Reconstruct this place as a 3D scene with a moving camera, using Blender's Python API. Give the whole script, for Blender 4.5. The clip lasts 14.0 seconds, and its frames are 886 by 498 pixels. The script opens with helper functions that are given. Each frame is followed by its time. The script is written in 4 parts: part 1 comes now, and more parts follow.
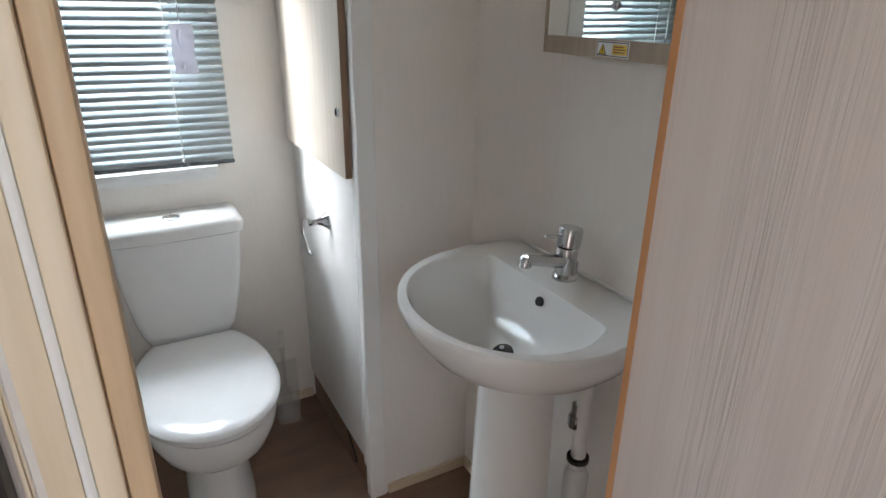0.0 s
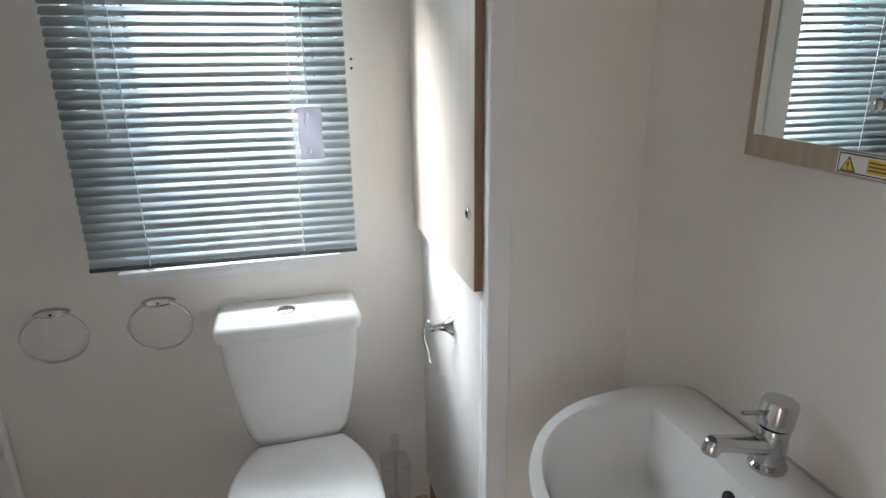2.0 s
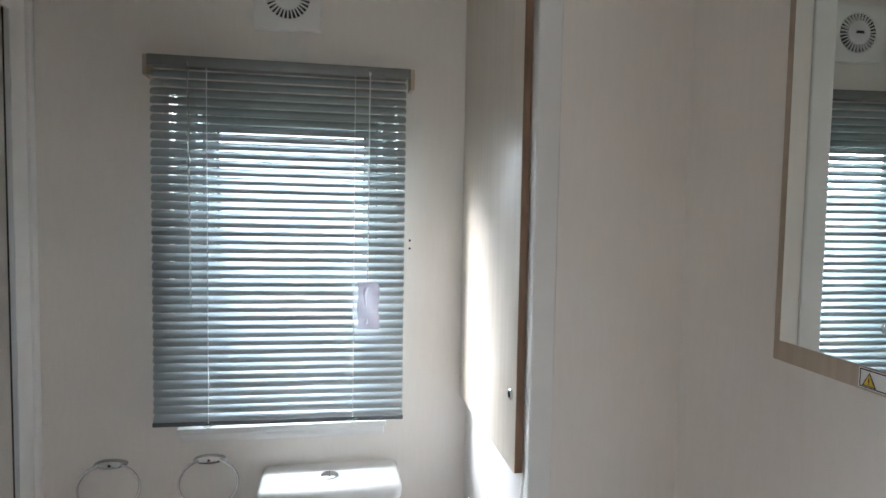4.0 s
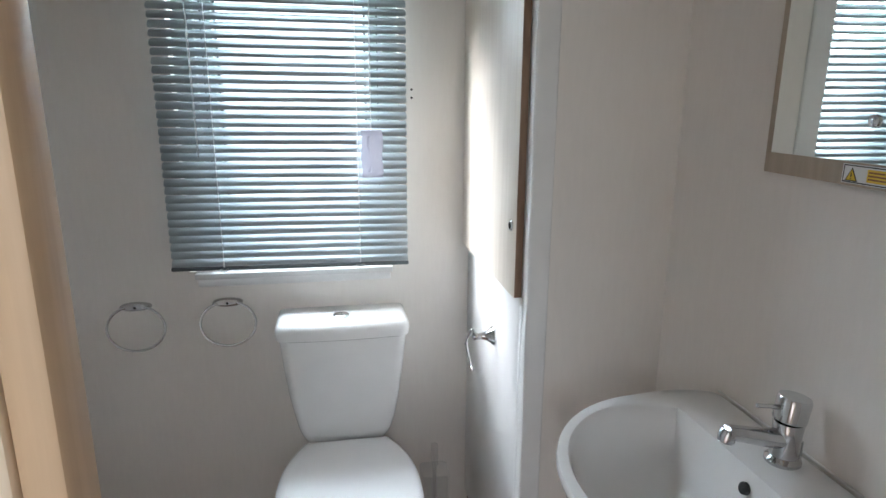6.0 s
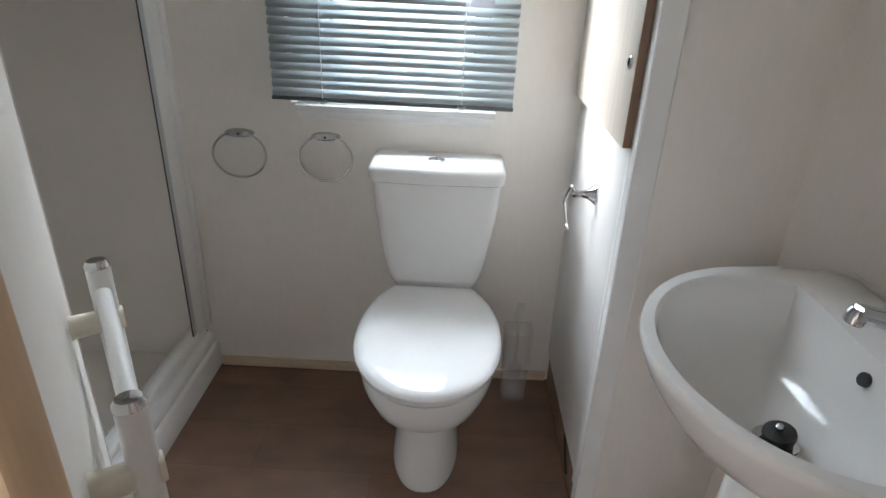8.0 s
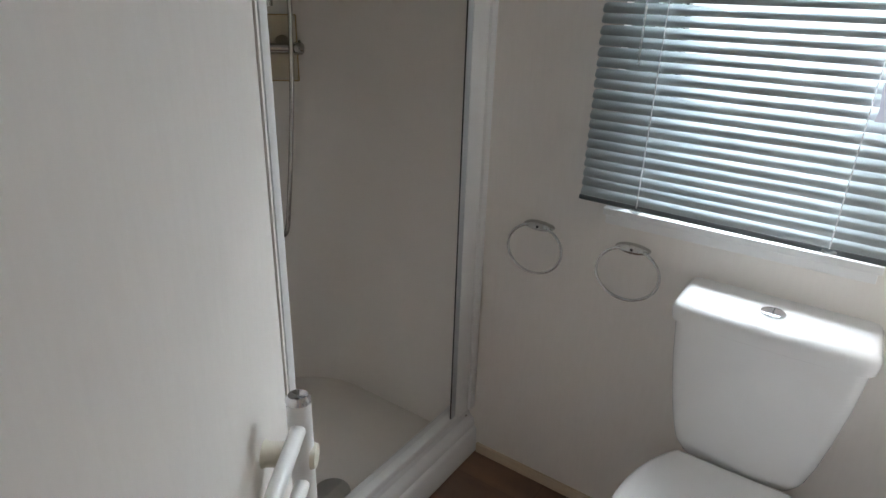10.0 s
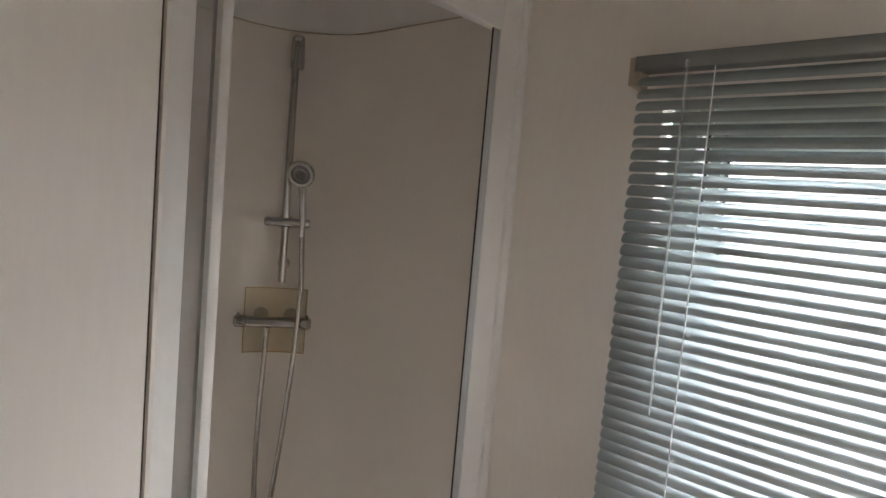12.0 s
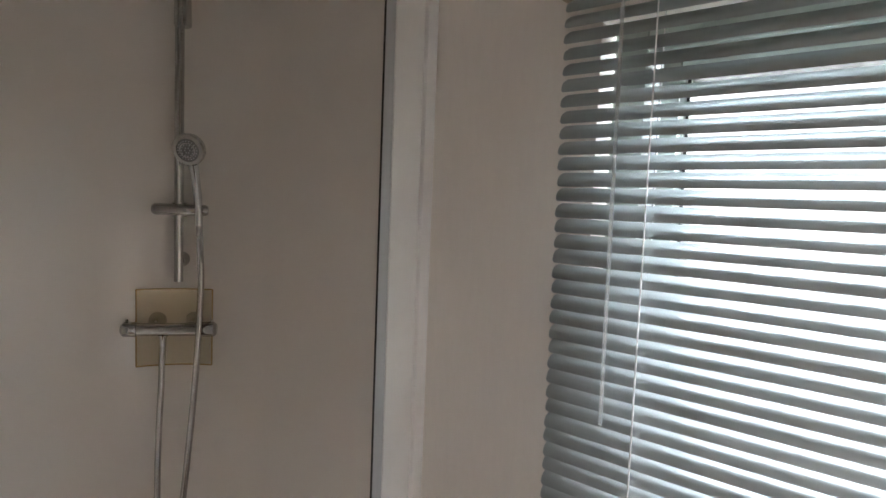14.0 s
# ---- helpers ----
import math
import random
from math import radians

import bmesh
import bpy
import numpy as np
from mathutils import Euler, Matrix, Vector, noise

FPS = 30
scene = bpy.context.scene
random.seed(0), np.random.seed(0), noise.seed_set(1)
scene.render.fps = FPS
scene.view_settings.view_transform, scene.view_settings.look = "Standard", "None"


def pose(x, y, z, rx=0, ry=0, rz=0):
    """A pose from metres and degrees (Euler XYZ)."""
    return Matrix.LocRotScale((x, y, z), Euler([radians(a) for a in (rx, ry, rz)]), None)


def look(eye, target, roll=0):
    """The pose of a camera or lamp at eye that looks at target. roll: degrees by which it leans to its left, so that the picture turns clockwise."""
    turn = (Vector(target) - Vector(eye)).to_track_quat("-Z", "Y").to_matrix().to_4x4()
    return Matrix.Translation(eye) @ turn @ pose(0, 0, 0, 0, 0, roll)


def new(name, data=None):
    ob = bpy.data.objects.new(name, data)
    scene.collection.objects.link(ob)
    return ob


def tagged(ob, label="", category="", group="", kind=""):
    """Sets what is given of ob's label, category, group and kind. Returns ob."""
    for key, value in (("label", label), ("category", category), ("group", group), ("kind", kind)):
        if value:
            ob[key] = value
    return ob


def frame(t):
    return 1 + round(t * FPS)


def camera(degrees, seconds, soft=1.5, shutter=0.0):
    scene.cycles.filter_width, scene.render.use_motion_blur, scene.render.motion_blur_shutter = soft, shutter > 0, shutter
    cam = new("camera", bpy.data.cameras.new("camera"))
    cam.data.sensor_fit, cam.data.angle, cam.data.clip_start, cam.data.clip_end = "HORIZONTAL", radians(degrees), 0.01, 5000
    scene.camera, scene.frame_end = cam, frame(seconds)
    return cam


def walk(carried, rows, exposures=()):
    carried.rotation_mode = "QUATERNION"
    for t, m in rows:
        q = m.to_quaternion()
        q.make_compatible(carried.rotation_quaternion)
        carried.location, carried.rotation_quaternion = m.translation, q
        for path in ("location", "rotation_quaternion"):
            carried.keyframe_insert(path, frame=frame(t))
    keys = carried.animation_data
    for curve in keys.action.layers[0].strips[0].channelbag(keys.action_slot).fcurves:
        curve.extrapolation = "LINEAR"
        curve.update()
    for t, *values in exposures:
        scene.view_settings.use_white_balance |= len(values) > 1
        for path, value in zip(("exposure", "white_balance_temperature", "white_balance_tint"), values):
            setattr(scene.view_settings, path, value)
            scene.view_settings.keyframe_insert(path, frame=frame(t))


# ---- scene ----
cam = camera(72.8, 14.0)
PATH = [
    (0, (0.045, -0.03, 1.38), (0.934, 1.597, 0.632), 0.7),
    (0.5, (0.095, -0.023, 1.347), (0.969, 1.621, 0.604), 1.1),
    (1, (0.146, 0.079, 1.33), (0.962, 1.743, 0.578), 1.7),
    (1.5, (0.161, 0.213, 1.386), (0.812, 1.952, 0.643), 0.6),
    (2, (0.158, 0.25, 1.445), (0.658, 2.087, 0.834), -0.8),
    (2.5, (0.159, 0.219, 1.476), (0.594, 2.128, 1.065), -0.1),
    (3, (0.153, 0.189, 1.515), (0.536, 2.139, 1.292), 0.7),
    (3.2, (0.149, 0.172, 1.519), (0.522, 2.132, 1.372), 1.2),
    (5.3, (0.141, 0.166, 1.515), (0.485, 2.133, 1.407), 0.5),
    (5.5, (0.136, 0.156, 1.482), (0.482, 2.116, 1.302), 0.7),
    (6, (0.135, 0.116, 1.406), (0.483, 2.025, 0.932), 0.3),
    (6.5, (0.167, 0.052, 1.376), (0.508, 1.896, 0.681), 0.2),
    (7, (0.173, -0.009, 1.342), (0.492, 1.799, 0.55), 1.8),
    (7.5, (0.177, 0.034, 1.303), (0.331, 1.845, 0.468), 3.0),
    (8, (0.195, 0.18, 1.3), (0.165, 2.002, 0.431), 2.3),
    (8.5, (0.233, 0.373, 1.306), (-0.139, 2.125, 0.416), 1.9),
    (8.7, (0.218, 0.437, 1.307), (-0.303, 2.153, 0.422), 2.0),
    (10.8, (0.2, 0.575, 1.432), (-1.002, 2.099, 0.95), 3.2),
    (11, (0.201, 0.619, 1.447), (-1.035, 2.151, 1.094), 4.2),
    (11.5, (0.194, 0.7, 1.543), (-1.088, 2.224, 1.349), 5.4),
    (12, (0.179, 0.744, 1.614), (-1.124, 2.253, 1.456), 4.9),
    (12.5, (0.133, 0.741, 1.603), (-1.17, 2.252, 1.463), 5.1),
    (13, (0.114, 0.819, 1.602), (-1.189, 2.33, 1.464), 5.2),
    (13.5, (0.142, 0.923, 1.588), (-1.165, 2.429, 1.431), 3.7),
    (14, (0.133, 1.053, 1.554), (-1.157, 2.575, 1.405), 2.2),
]
EXPOSURES = [(0.0, 1.86, 6150, 11), (0.5, 1.78, 6150, 11), (1.0, 1.82, 6150, 11), (2.0, 2.0, 6120, 11), (2.5, 2.08, 6150, 12), (5.5, 2.1, 5900, 11), (6.5, 2.0, 6050, 11), (7.5, 1.95, 6200, 11), (8.5, 2.12, 6050, 11), (11.0, 1.75, 6550, 15), (12.0, 2.22, 6850, 18), (14.0, 2.22, 6700, 18)]
walk(cam, [(t, look(eye, target, roll)) for t, eye, target, roll in PATH], EXPOSURES)

# ---- world and light ----
scene.cycles.max_bounces, scene.cycles.diffuse_bounces = 16, 10
world = bpy.data.worlds.new("world")
scene.world = world
world.use_nodes = True
wt = world.node_tree
sky = wt.nodes.new("ShaderNodeTexSky")
sky.sky_type = 'NISHITA'
sky.sun_disc = False
sky.sun_elevation = radians(26)
sky.sun_rotation = radians(-59)
wt.nodes["Background"].inputs["Strength"].default_value = 0.09
wt.links.new(sky.outputs["Color"], wt.nodes["Background"].inputs["Color"])

sun = new("sun", bpy.data.lights.new("sun", 'SUN'))
sun.data.energy, sun.data.angle, sun.data.color = 5.0, radians(24), (1.0, 0.98, 0.95)
sun.matrix_world = look((-3.98, 4.35, 3.85), (0.02, 1.95, 1.35))


def area_lamp(name, eye, target, sx, sy, watts, colour):
    data = bpy.data.lights.new(name, 'AREA')
    data.shape, data.size, data.size_y, data.energy, data.color = 'RECTANGLE', sx, sy, watts, colour
    ob = new(name, data)
    ob.matrix_world = look(eye, target)
    return ob


WINDOW_WATTS, HALL_FILL_WATTS, HALL_END_FILL_WATTS = 46.0, 1.2, 0.85
area_lamp("window_daylight", (-0.05, 2.45, 1.92), (0.0, 1.50, 1.0), 1.6, 0.8, WINDOW_WATTS, (0.90, 0.97, 1.0))
# two unseen fill lamps added in the hall to brighten jamb and door leaf
area_lamp("hall_fill", (0.05, -0.785, 1.45), (0.05, 0.36, 1.15), 0.50, 0.82, HALL_FILL_WATTS, (1.0, 0.975, 0.935))
area_lamp("hall_end_fill", (-1.43, -0.22, 1.45), (0.6, -0.12, 1.2), 0.60, 0.82, HALL_END_FILL_WATTS, (1.0, 0.975, 0.935))


# ---- materials ----
def material(name, colour, rough=0.5, metal=0.0, coat=0.0):
    m = bpy.data.materials.new(name)
    m.use_nodes = True
    b = m.node_tree.nodes["Principled BSDF"]
    b.inputs["Base Color"].default_value = (*colour, 1)
    b.inputs["Roughness"].default_value = rough
    b.inputs["Metallic"].default_value = metal
    b.inputs["Coat Weight"].default_value = coat
    b.inputs["Coat Roughness"].default_value = 0.06
    return m


def grain(m, dark, light, scale=(8, 8, 8), detail=4.0, bump=0.0, rough=None, spot=0.0, fine=0.0, fine_scale=220.0):
    """Two-scale colour variation between dark and light with relief, in object coordinates."""
    nt = m.node_tree
    n, l = nt.nodes, nt.links
    b = n["Principled BSDF"]
    tc = n.new("ShaderNodeTexCoord")
    mp = n.new("ShaderNodeMapping")
    mp.inputs["Scale"].default_value = scale
    l.new(tc.outputs["Object"], mp.inputs["Vector"])
    no = n.new("ShaderNodeTexNoise")
    no.inputs["Scale"].default_value = 1.0
    no.inputs["Detail"].default_value = detail
    no.inputs["Roughness"].default_value = 0.6
    l.new(mp.outputs["Vector"], no.inputs["Vector"])
    ramp = n.new("ShaderNodeValToRGB")
    ramp.color_ramp.elements[0].position, ramp.color_ramp.elements[0].color = 0.3, (*dark, 1)
    ramp.color_ramp.elements[1].position, ramp.color_ramp.elements[1].color = 0.72, (*light, 1)
    l.new(no.outputs["Fac"], ramp.inputs["Fac"])
    big = n.new("ShaderNodeTexNoise")
    big.inputs["Scale"].default_value = 2.3
    big.inputs["Detail"].default_value = 3.0
    l.new(tc.outputs["Object"], big.inputs["Vector"])
    mr = n.new("ShaderNodeMapRange")
    mr.inputs["To Min"].default_value, mr.inputs["To Max"].default_value = 1.0 - spot, 1.0
    mr.inputs["From Min"].default_value, mr.inputs["From Max"].default_value = 0.3, 0.7
    l.new(big.outputs["Fac"], mr.inputs["Value"])
    mx = n.new("ShaderNodeMix")
    mx.data_type, mx.blend_type = 'RGBA', 'MULTIPLY'
    mx.inputs["Factor"].default_value = 1.0
    l.new(ramp.outputs["Color"], mx.inputs["A"])
    l.new(mr.outputs["Result"], mx.inputs["B"])
    l.new(mx.outputs["Result"], b.inputs["Base Color"])
    height = no.outputs["Fac"]
    if fine:
        fn = n.new("ShaderNodeTexNoise")
        fn.inputs["Scale"].default_value = fine_scale
        l.new(tc.outputs["Object"], fn.inputs["Vector"])
        ad = n.new("ShaderNodeMath")
        ad.operation = 'MULTIPLY_ADD'
        ad.inputs[1].default_value = fine
        l.new(fn.outputs["Fac"], ad.inputs[0])
        l.new(no.outputs["Fac"], ad.inputs[2])
        height = ad.outputs["Value"]
    if bump:
        bp = n.new("ShaderNodeBump")
        bp.inputs["Strength"].default_value = bump
        bp.inputs["Distance"].default_value = 0.002
        l.new(height, bp.inputs["Height"])
        l.new(bp.outputs["Normal"], b.inputs["Normal"])
    if rough:
        rr = n.new("ShaderNodeMapRange")
        rr.inputs["To Min"].default_value, rr.inputs["To Max"].default_value = rough
        l.new(big.outputs["Fac"], rr.inputs["Value"])
        l.new(rr.outputs["Result"], b.inputs["Roughness"])
    return m


def limed_wood():
    """Pinkish limed foil: bundles of fine wavering grain lines between plain stretches."""
    m = material("limed_wood_foil", (0.58, 0.51, 0.47), 0.5)
    nt = m.node_tree
    n, l = nt.nodes, nt.links
    b = n["Principled BSDF"]
    tc = n.new("ShaderNodeTexCoord")
    warp = n.new("ShaderNodeTexNoise")
    warp.inputs["Scale"].default_value, warp.inputs["Detail"].default_value = 2.2, 2.0
    l.new(tc.outputs["Object"], warp.inputs["Vector"])
    wv = n.new("ShaderNodeVectorMath")
    wv.operation = 'MULTIPLY_ADD'
    wv.inputs[1].default_value = (0.016, 0.016, 0.0)
    l.new(warp.outputs["Color"], wv.inputs[0])
    l.new(tc.outputs["Object"], wv.inputs[2])

    def streaks(scale, detail):
        mp = n.new("ShaderNodeMapping")
        mp.inputs["Scale"].default_value = scale
        l.new(wv.outputs["Vector"], mp.inputs["Vector"])
        no = n.new("ShaderNodeTexNoise")
        no.inputs["Scale"].default_value, no.inputs["Detail"].default_value = 1.0, detail
        l.new(mp.outputs["Vector"], no.inputs["Vector"])
        return no.outputs["Fac"]

    def ranged(value, a0, a1, b0, b1):
        r = n.new("ShaderNodeMapRange")
        for key, v in (("From Min", a0), ("From Max", a1), ("To Min", b0), ("To Max", b1)):
            r.inputs[key].default_value = v
        l.new(value, r.inputs["Value"])
        return r.outputs["Result"]

    def times(a, c):
        k = n.new("ShaderNodeMath")
        k.operation = 'MULTIPLY'
        l.new(a, k.inputs[0])
        l.new(c, k.inputs[1])
        return k.outputs["Value"]
    lines = ranged(streaks((640, 640, 2.4), 2.0), 0.45, 0.64, 0.0, 1.0)
    bundle = ranged(streaks((13, 13, 0.7), 1.0), 0.44, 0.68, 0.16, 1.0)
    cut = times(lines, bundle)
    tone = streaks((28, 28, 1.6), 4.0)
    ramp = n.new("ShaderNodeValToRGB")
    ramp.color_ramp.elements[0].position, ramp.color_ramp.elements[0].color = 0.32, (0.575, 0.495, 0.45, 1)
    ramp.color_ramp.elements[1].position, ramp.color_ramp.elements[1].color = 0.70, (0.63, 0.555, 0.510, 1)
    l.new(tone, ramp.inputs["Fac"])
    mx = n.new("ShaderNodeMix")
    mx.data_type = 'RGBA'
    mx.inputs["B"].default_value = (0.36, 0.30, 0.275, 1)
    l.new(ranged(cut, 0.0, 1.0, 0.0, 0.52), mx.inputs["Factor"])
    l.new(ramp.outputs["Color"], mx.inputs["A"])
    l.new(mx.outputs["Result"], b.inputs["Base Color"])
    bp = n.new("ShaderNodeBump")
    bp.invert = True
    bp.inputs["Strength"].default_value, bp.inputs["Distance"].default_value = 0.35, 0.0015
    l.new(cut, bp.inputs["Height"])
    l.new(bp.outputs["Normal"], b.inputs["Normal"])
    return m


WALL = grain(material("cream_wallboard", (0.68, 0.62, 0.55), 0.55), (0.79, 0.755, 0.71), (0.815, 0.78, 0.735), (90, 90, 14), 3, 0.04, (0.42, 0.6), 0.06, 0.4)
CEIL = grain(material("white_ceiling_board", (0.78, 0.77, 0.74), 0.6), (0.74, 0.73, 0.70), (0.78, 0.77, 0.74), (12, 12, 12), 3, 0.1, (0.5, 0.7), 0.05)
LINING = grain(material("glossy_shower_lining", (0.7, 0.66, 0.6), 0.2), (0.83, 0.795, 0.75), (0.85, 0.815, 0.77), (5, 5, 3), 2, 0.01, (0.12, 0.2), 0.05)
WHITE_TRIM = grain(material("white_plastic_trim", (0.8, 0.8, 0.79), 0.35), (0.77, 0.77, 0.76), (0.82, 0.82, 0.81), (9, 9, 9), 3, 0.05, (0.28, 0.45), 0.05)
ACRYLIC = grain(material("white_acrylic", (0.8, 0.8, 0.8), 0.18), (0.78, 0.78, 0.78), (0.82, 0.82, 0.815), (6, 6, 6), 2, 0.02, (0.12, 0.25), 0.04)
CERAMIC = grain(material("white_glazed_ceramic", (0.8, 0.8, 0.79), 0.1, 0, 0.0), (0.79, 0.79, 0.78), (0.82, 0.82, 0.81), (7, 7, 7), 2, 0.002, (0.05, 0.09), 0.03)
CERAMIC.node_tree.nodes["Principled BSDF"].inputs["Specular IOR Level"].default_value = 0.2
SEAT_WHITE = grain(material("white_thermoset_plastic", (0.8, 0.8, 0.8), 0.12, 0, 0.1), (0.79, 0.79, 0.79), (0.82, 0.82, 0.82), (7, 7, 7), 2, 0.0015, (0.025, 0.05), 0.03)
CHROME = grain(material("polished_chrome", (0.75, 0.76, 0.77), 0.1, 1.0), (0.58, 0.59, 0.60), (0.68, 0.69, 0.70), (30, 30, 30), 3, 0.03, (0.05, 0.16), 0.05)
DULL_CHROME = grain(material("brushed_chrome", (0.55, 0.55, 0.55), 0.25, 1.0), (0.46, 0.455, 0.445), (0.58, 0.575, 0.56), (60, 60, 8), 3, 0.02, (0.08, 0.16), 0.08)
CHANNEL = grain(material("grey_channel", (0.5, 0.52, 0.54), 0.35, 0.3), (0.46, 0.48, 0.50), (0.54, 0.56, 0.58), (80, 80, 4), 3, 0.02, (0.3, 0.42), 0.05)
SLAT = grain(material("silver_painted_slat", (0.41, 0.45, 0.46), 0.3, 0.4), (0.37, 0.415, 0.43), (0.43, 0.475, 0.49), (4, 60, 60), 3, 0.02, (0.24, 0.36), 0.06)
HEAD = grain(material("grey_blind_headrail", (0.3, 0.31, 0.31), 0.4, 0.4), (0.20, 0.212, 0.212), (0.245, 0.258, 0.258), (4, 50, 50), 3, 0.02, (0.32, 0.5), 0.06)
BLACK = grain(material("black_rubber", (0.02, 0.02, 0.02), 0.55), (0.015, 0.015, 0.015), (0.03, 0.03, 0.03), (40, 40, 40), 3, 0.1, (0.45, 0.65), 0.1)
BROWN_EDGE = grain(material("brown_board_edge", (0.25, 0.15, 0.09), 0.5), (0.20, 0.12, 0.075), (0.30, 0.19, 0.12), (60, 60, 8), 4, 0.15, (0.4, 0.6), 0.1)
DARK_BROWN = grain(material("dark_brown_joint", (0.06, 0.035, 0.02), 0.6), (0.045, 0.026, 0.015), (0.075, 0.045, 0.028), (60, 60, 8), 3, 0.1, (0.5, 0.7), 0.1)
BIRCH = grain(material("pale_birch_foil", (0.7, 0.62, 0.52), 0.35), (0.66, 0.59, 0.51), (0.75, 0.69, 0.61), (55, 55, 3.0), 5, 0.06, (0.28, 0.42), 0.08)
ASH = limed_wood()
OAK = grain(material("honey_oak_foil", (0.62, 0.38, 0.18), 0.42), (0.54, 0.385, 0.235), (0.67, 0.50, 0.32), (70, 70, 3.0), 5, 0.15, (0.34, 0.5), 0.08)
EDGE_ORANGE = grain(material("orange_edging", (0.55, 0.27, 0.11), 0.45), (0.40, 0.185, 0.075), (0.50, 0.25, 0.11), (60, 60, 4), 4, 0.08, (0.38, 0.55), 0.08)
CREAM_OAK = grain(material("cream_wood_foil", (0.72, 0.6, 0.44), 0.42), (0.74, 0.61, 0.44), (0.82, 0.71, 0.55), (70, 70, 3.0), 4, 0.08, (0.34, 0.5), 0.06)
PINE = grain(material("pale_pine_skirting", (0.66, 0.54, 0.4), 0.45), (0.58, 0.46, 0.32), (0.70, 0.58, 0.44), (4, 60, 60), 4, 0.1, (0.36, 0.55), 0.08)
BOARD = grain(material("taupe_mirror_board", (0.42, 0.36, 0.29), 0.45), (0.40, 0.32, 0.235), (0.48, 0.395, 0.30), (60, 60, 4), 4, 0.08, (0.35, 0.5), 0.08)
CREAM_PLASTIC = grain(material("cream_plastic", (0.76, 0.72, 0.6), 0.35), (0.73, 0.69, 0.57), (0.78, 0.74, 0.63), (20, 20, 20), 3, 0.03, (0.3, 0.42), 0.05)
RAIL_WHITE = grain(material("white_powder_coat", (0.8, 0.8, 0.79), 0.3), (0.78, 0.78, 0.77), (0.82, 0.82, 0.81), (120, 120, 120), 3, 0.05, (0.24, 0.36), 0.04)
MIRROR = material("mirror_glass", (0.86, 0.9, 0.88), 0.01, 1.0)
YELLOW = grain(material("yellow_print", (0.8, 0.55, 0.03), 0.4), (0.75, 0.5, 0.03), (0.85, 0.6, 0.05), (50, 50, 50), 2, 0, (0.35, 0.45), 0.04)
PAPER = grain(material("white_sticker", (0.8, 0.8, 0.78), 0.4), (0.76, 0.76, 0.74), (0.82, 0.82, 0.8), (50, 50, 50), 2, 0, (0.35, 0.45), 0.04)
DARK_PRINT = material("dark_print", (0.03, 0.025, 0.02), 0.45)
RED_PRINT = material("brown_print", (0.25, 0.10, 0.02), 0.45)
BLACK_WOOD = grain(material("black_frame_lacquer", (0.02, 0.021, 0.02), 0.35), (0.015, 0.016, 0.015), (0.035, 0.036, 0.034), (40, 40, 6), 4, 0.1, (0.28, 0.45), 0.1)
PRINT = grain(material("reddish_brown_print", (0.3, 0.14, 0.1), 0.4), (0.20, 0.10, 0.075), (0.52, 0.36, 0.29), (14, 14, 30), 6, 0.02, (0.3, 0.5), 0.3)


def clear(name, colour, rough, opacity):
    """Clear plastic or glass: a glossy surface over a see-through body."""
    m = material(name, colour, rough)
    nt = m.node_tree
    out = nt.nodes["Material Output"]
    b = nt.nodes["Principled BSDF"]
    tr = nt.nodes.new("ShaderNodeBsdfTransparent")
    tr.inputs["Color"].default_value = (*[0.8 + 0.2 * c for c in colour], 1)
    mix = nt.nodes.new("ShaderNodeMixShader")
    mix.inputs["Fac"].default_value = opacity
    nt.links.new(tr.outputs[0], mix.inputs[1])
    nt.links.new(b.outputs[0], mix.inputs[2])
    nt.links.new(mix.outputs[0], out.inputs["Surface"])
    return m


def pane_glass(name, tint):
    m = bpy.data.materials.new(name)
    m.use_nodes = True
    nt = m.node_tree
    out = nt.nodes["Material Output"]
    tr = nt.nodes.new("ShaderNodeBsdfTransparent")
    tr.inputs["Color"].default_value = (*tint, 1)
    gl = nt.nodes.new("ShaderNodeBsdfGlossy")
    gl.inputs["Roughness"].default_value = 0.02
    mix = nt.nodes.new("ShaderNodeMixShader")
    mix.inputs["Fac"].default_value = 0.03
    nt.links.new(tr.outputs[0], mix.inputs[1])
    nt.links.new(gl.outputs[0], mix.inputs[2])
    nt.links.new(mix.outputs[0], out.inputs["Surface"])
    return m


GLASS = pane_glass("clear_pane", (0.95, 0.97, 0.965))
AMBER = clear("yellowed_clear_plastic", (0.93, 0.84, 0.62), 0.15, 0.22)
CLEAR_ROD = clear("clear_plastic_rod", (0.8, 0.85, 0.85), 0.08, 0.28)
BAG = clear("clear_plastic_bag", (0.72, 0.71, 0.78), 0.10, 0.5)
LIT_EDGE_STRIP = clear("lit_edge_strip", (0.78, 0.83, 0.83), 0.3, 0.72)
SHOWER_GLASS = clear("grey_clear_panel", (0.5, 0.5, 0.5), 0.12, 0.30)
FROST = clear("frosted_plastic", (0.97, 0.96, 0.94), 0.45, 0.13)


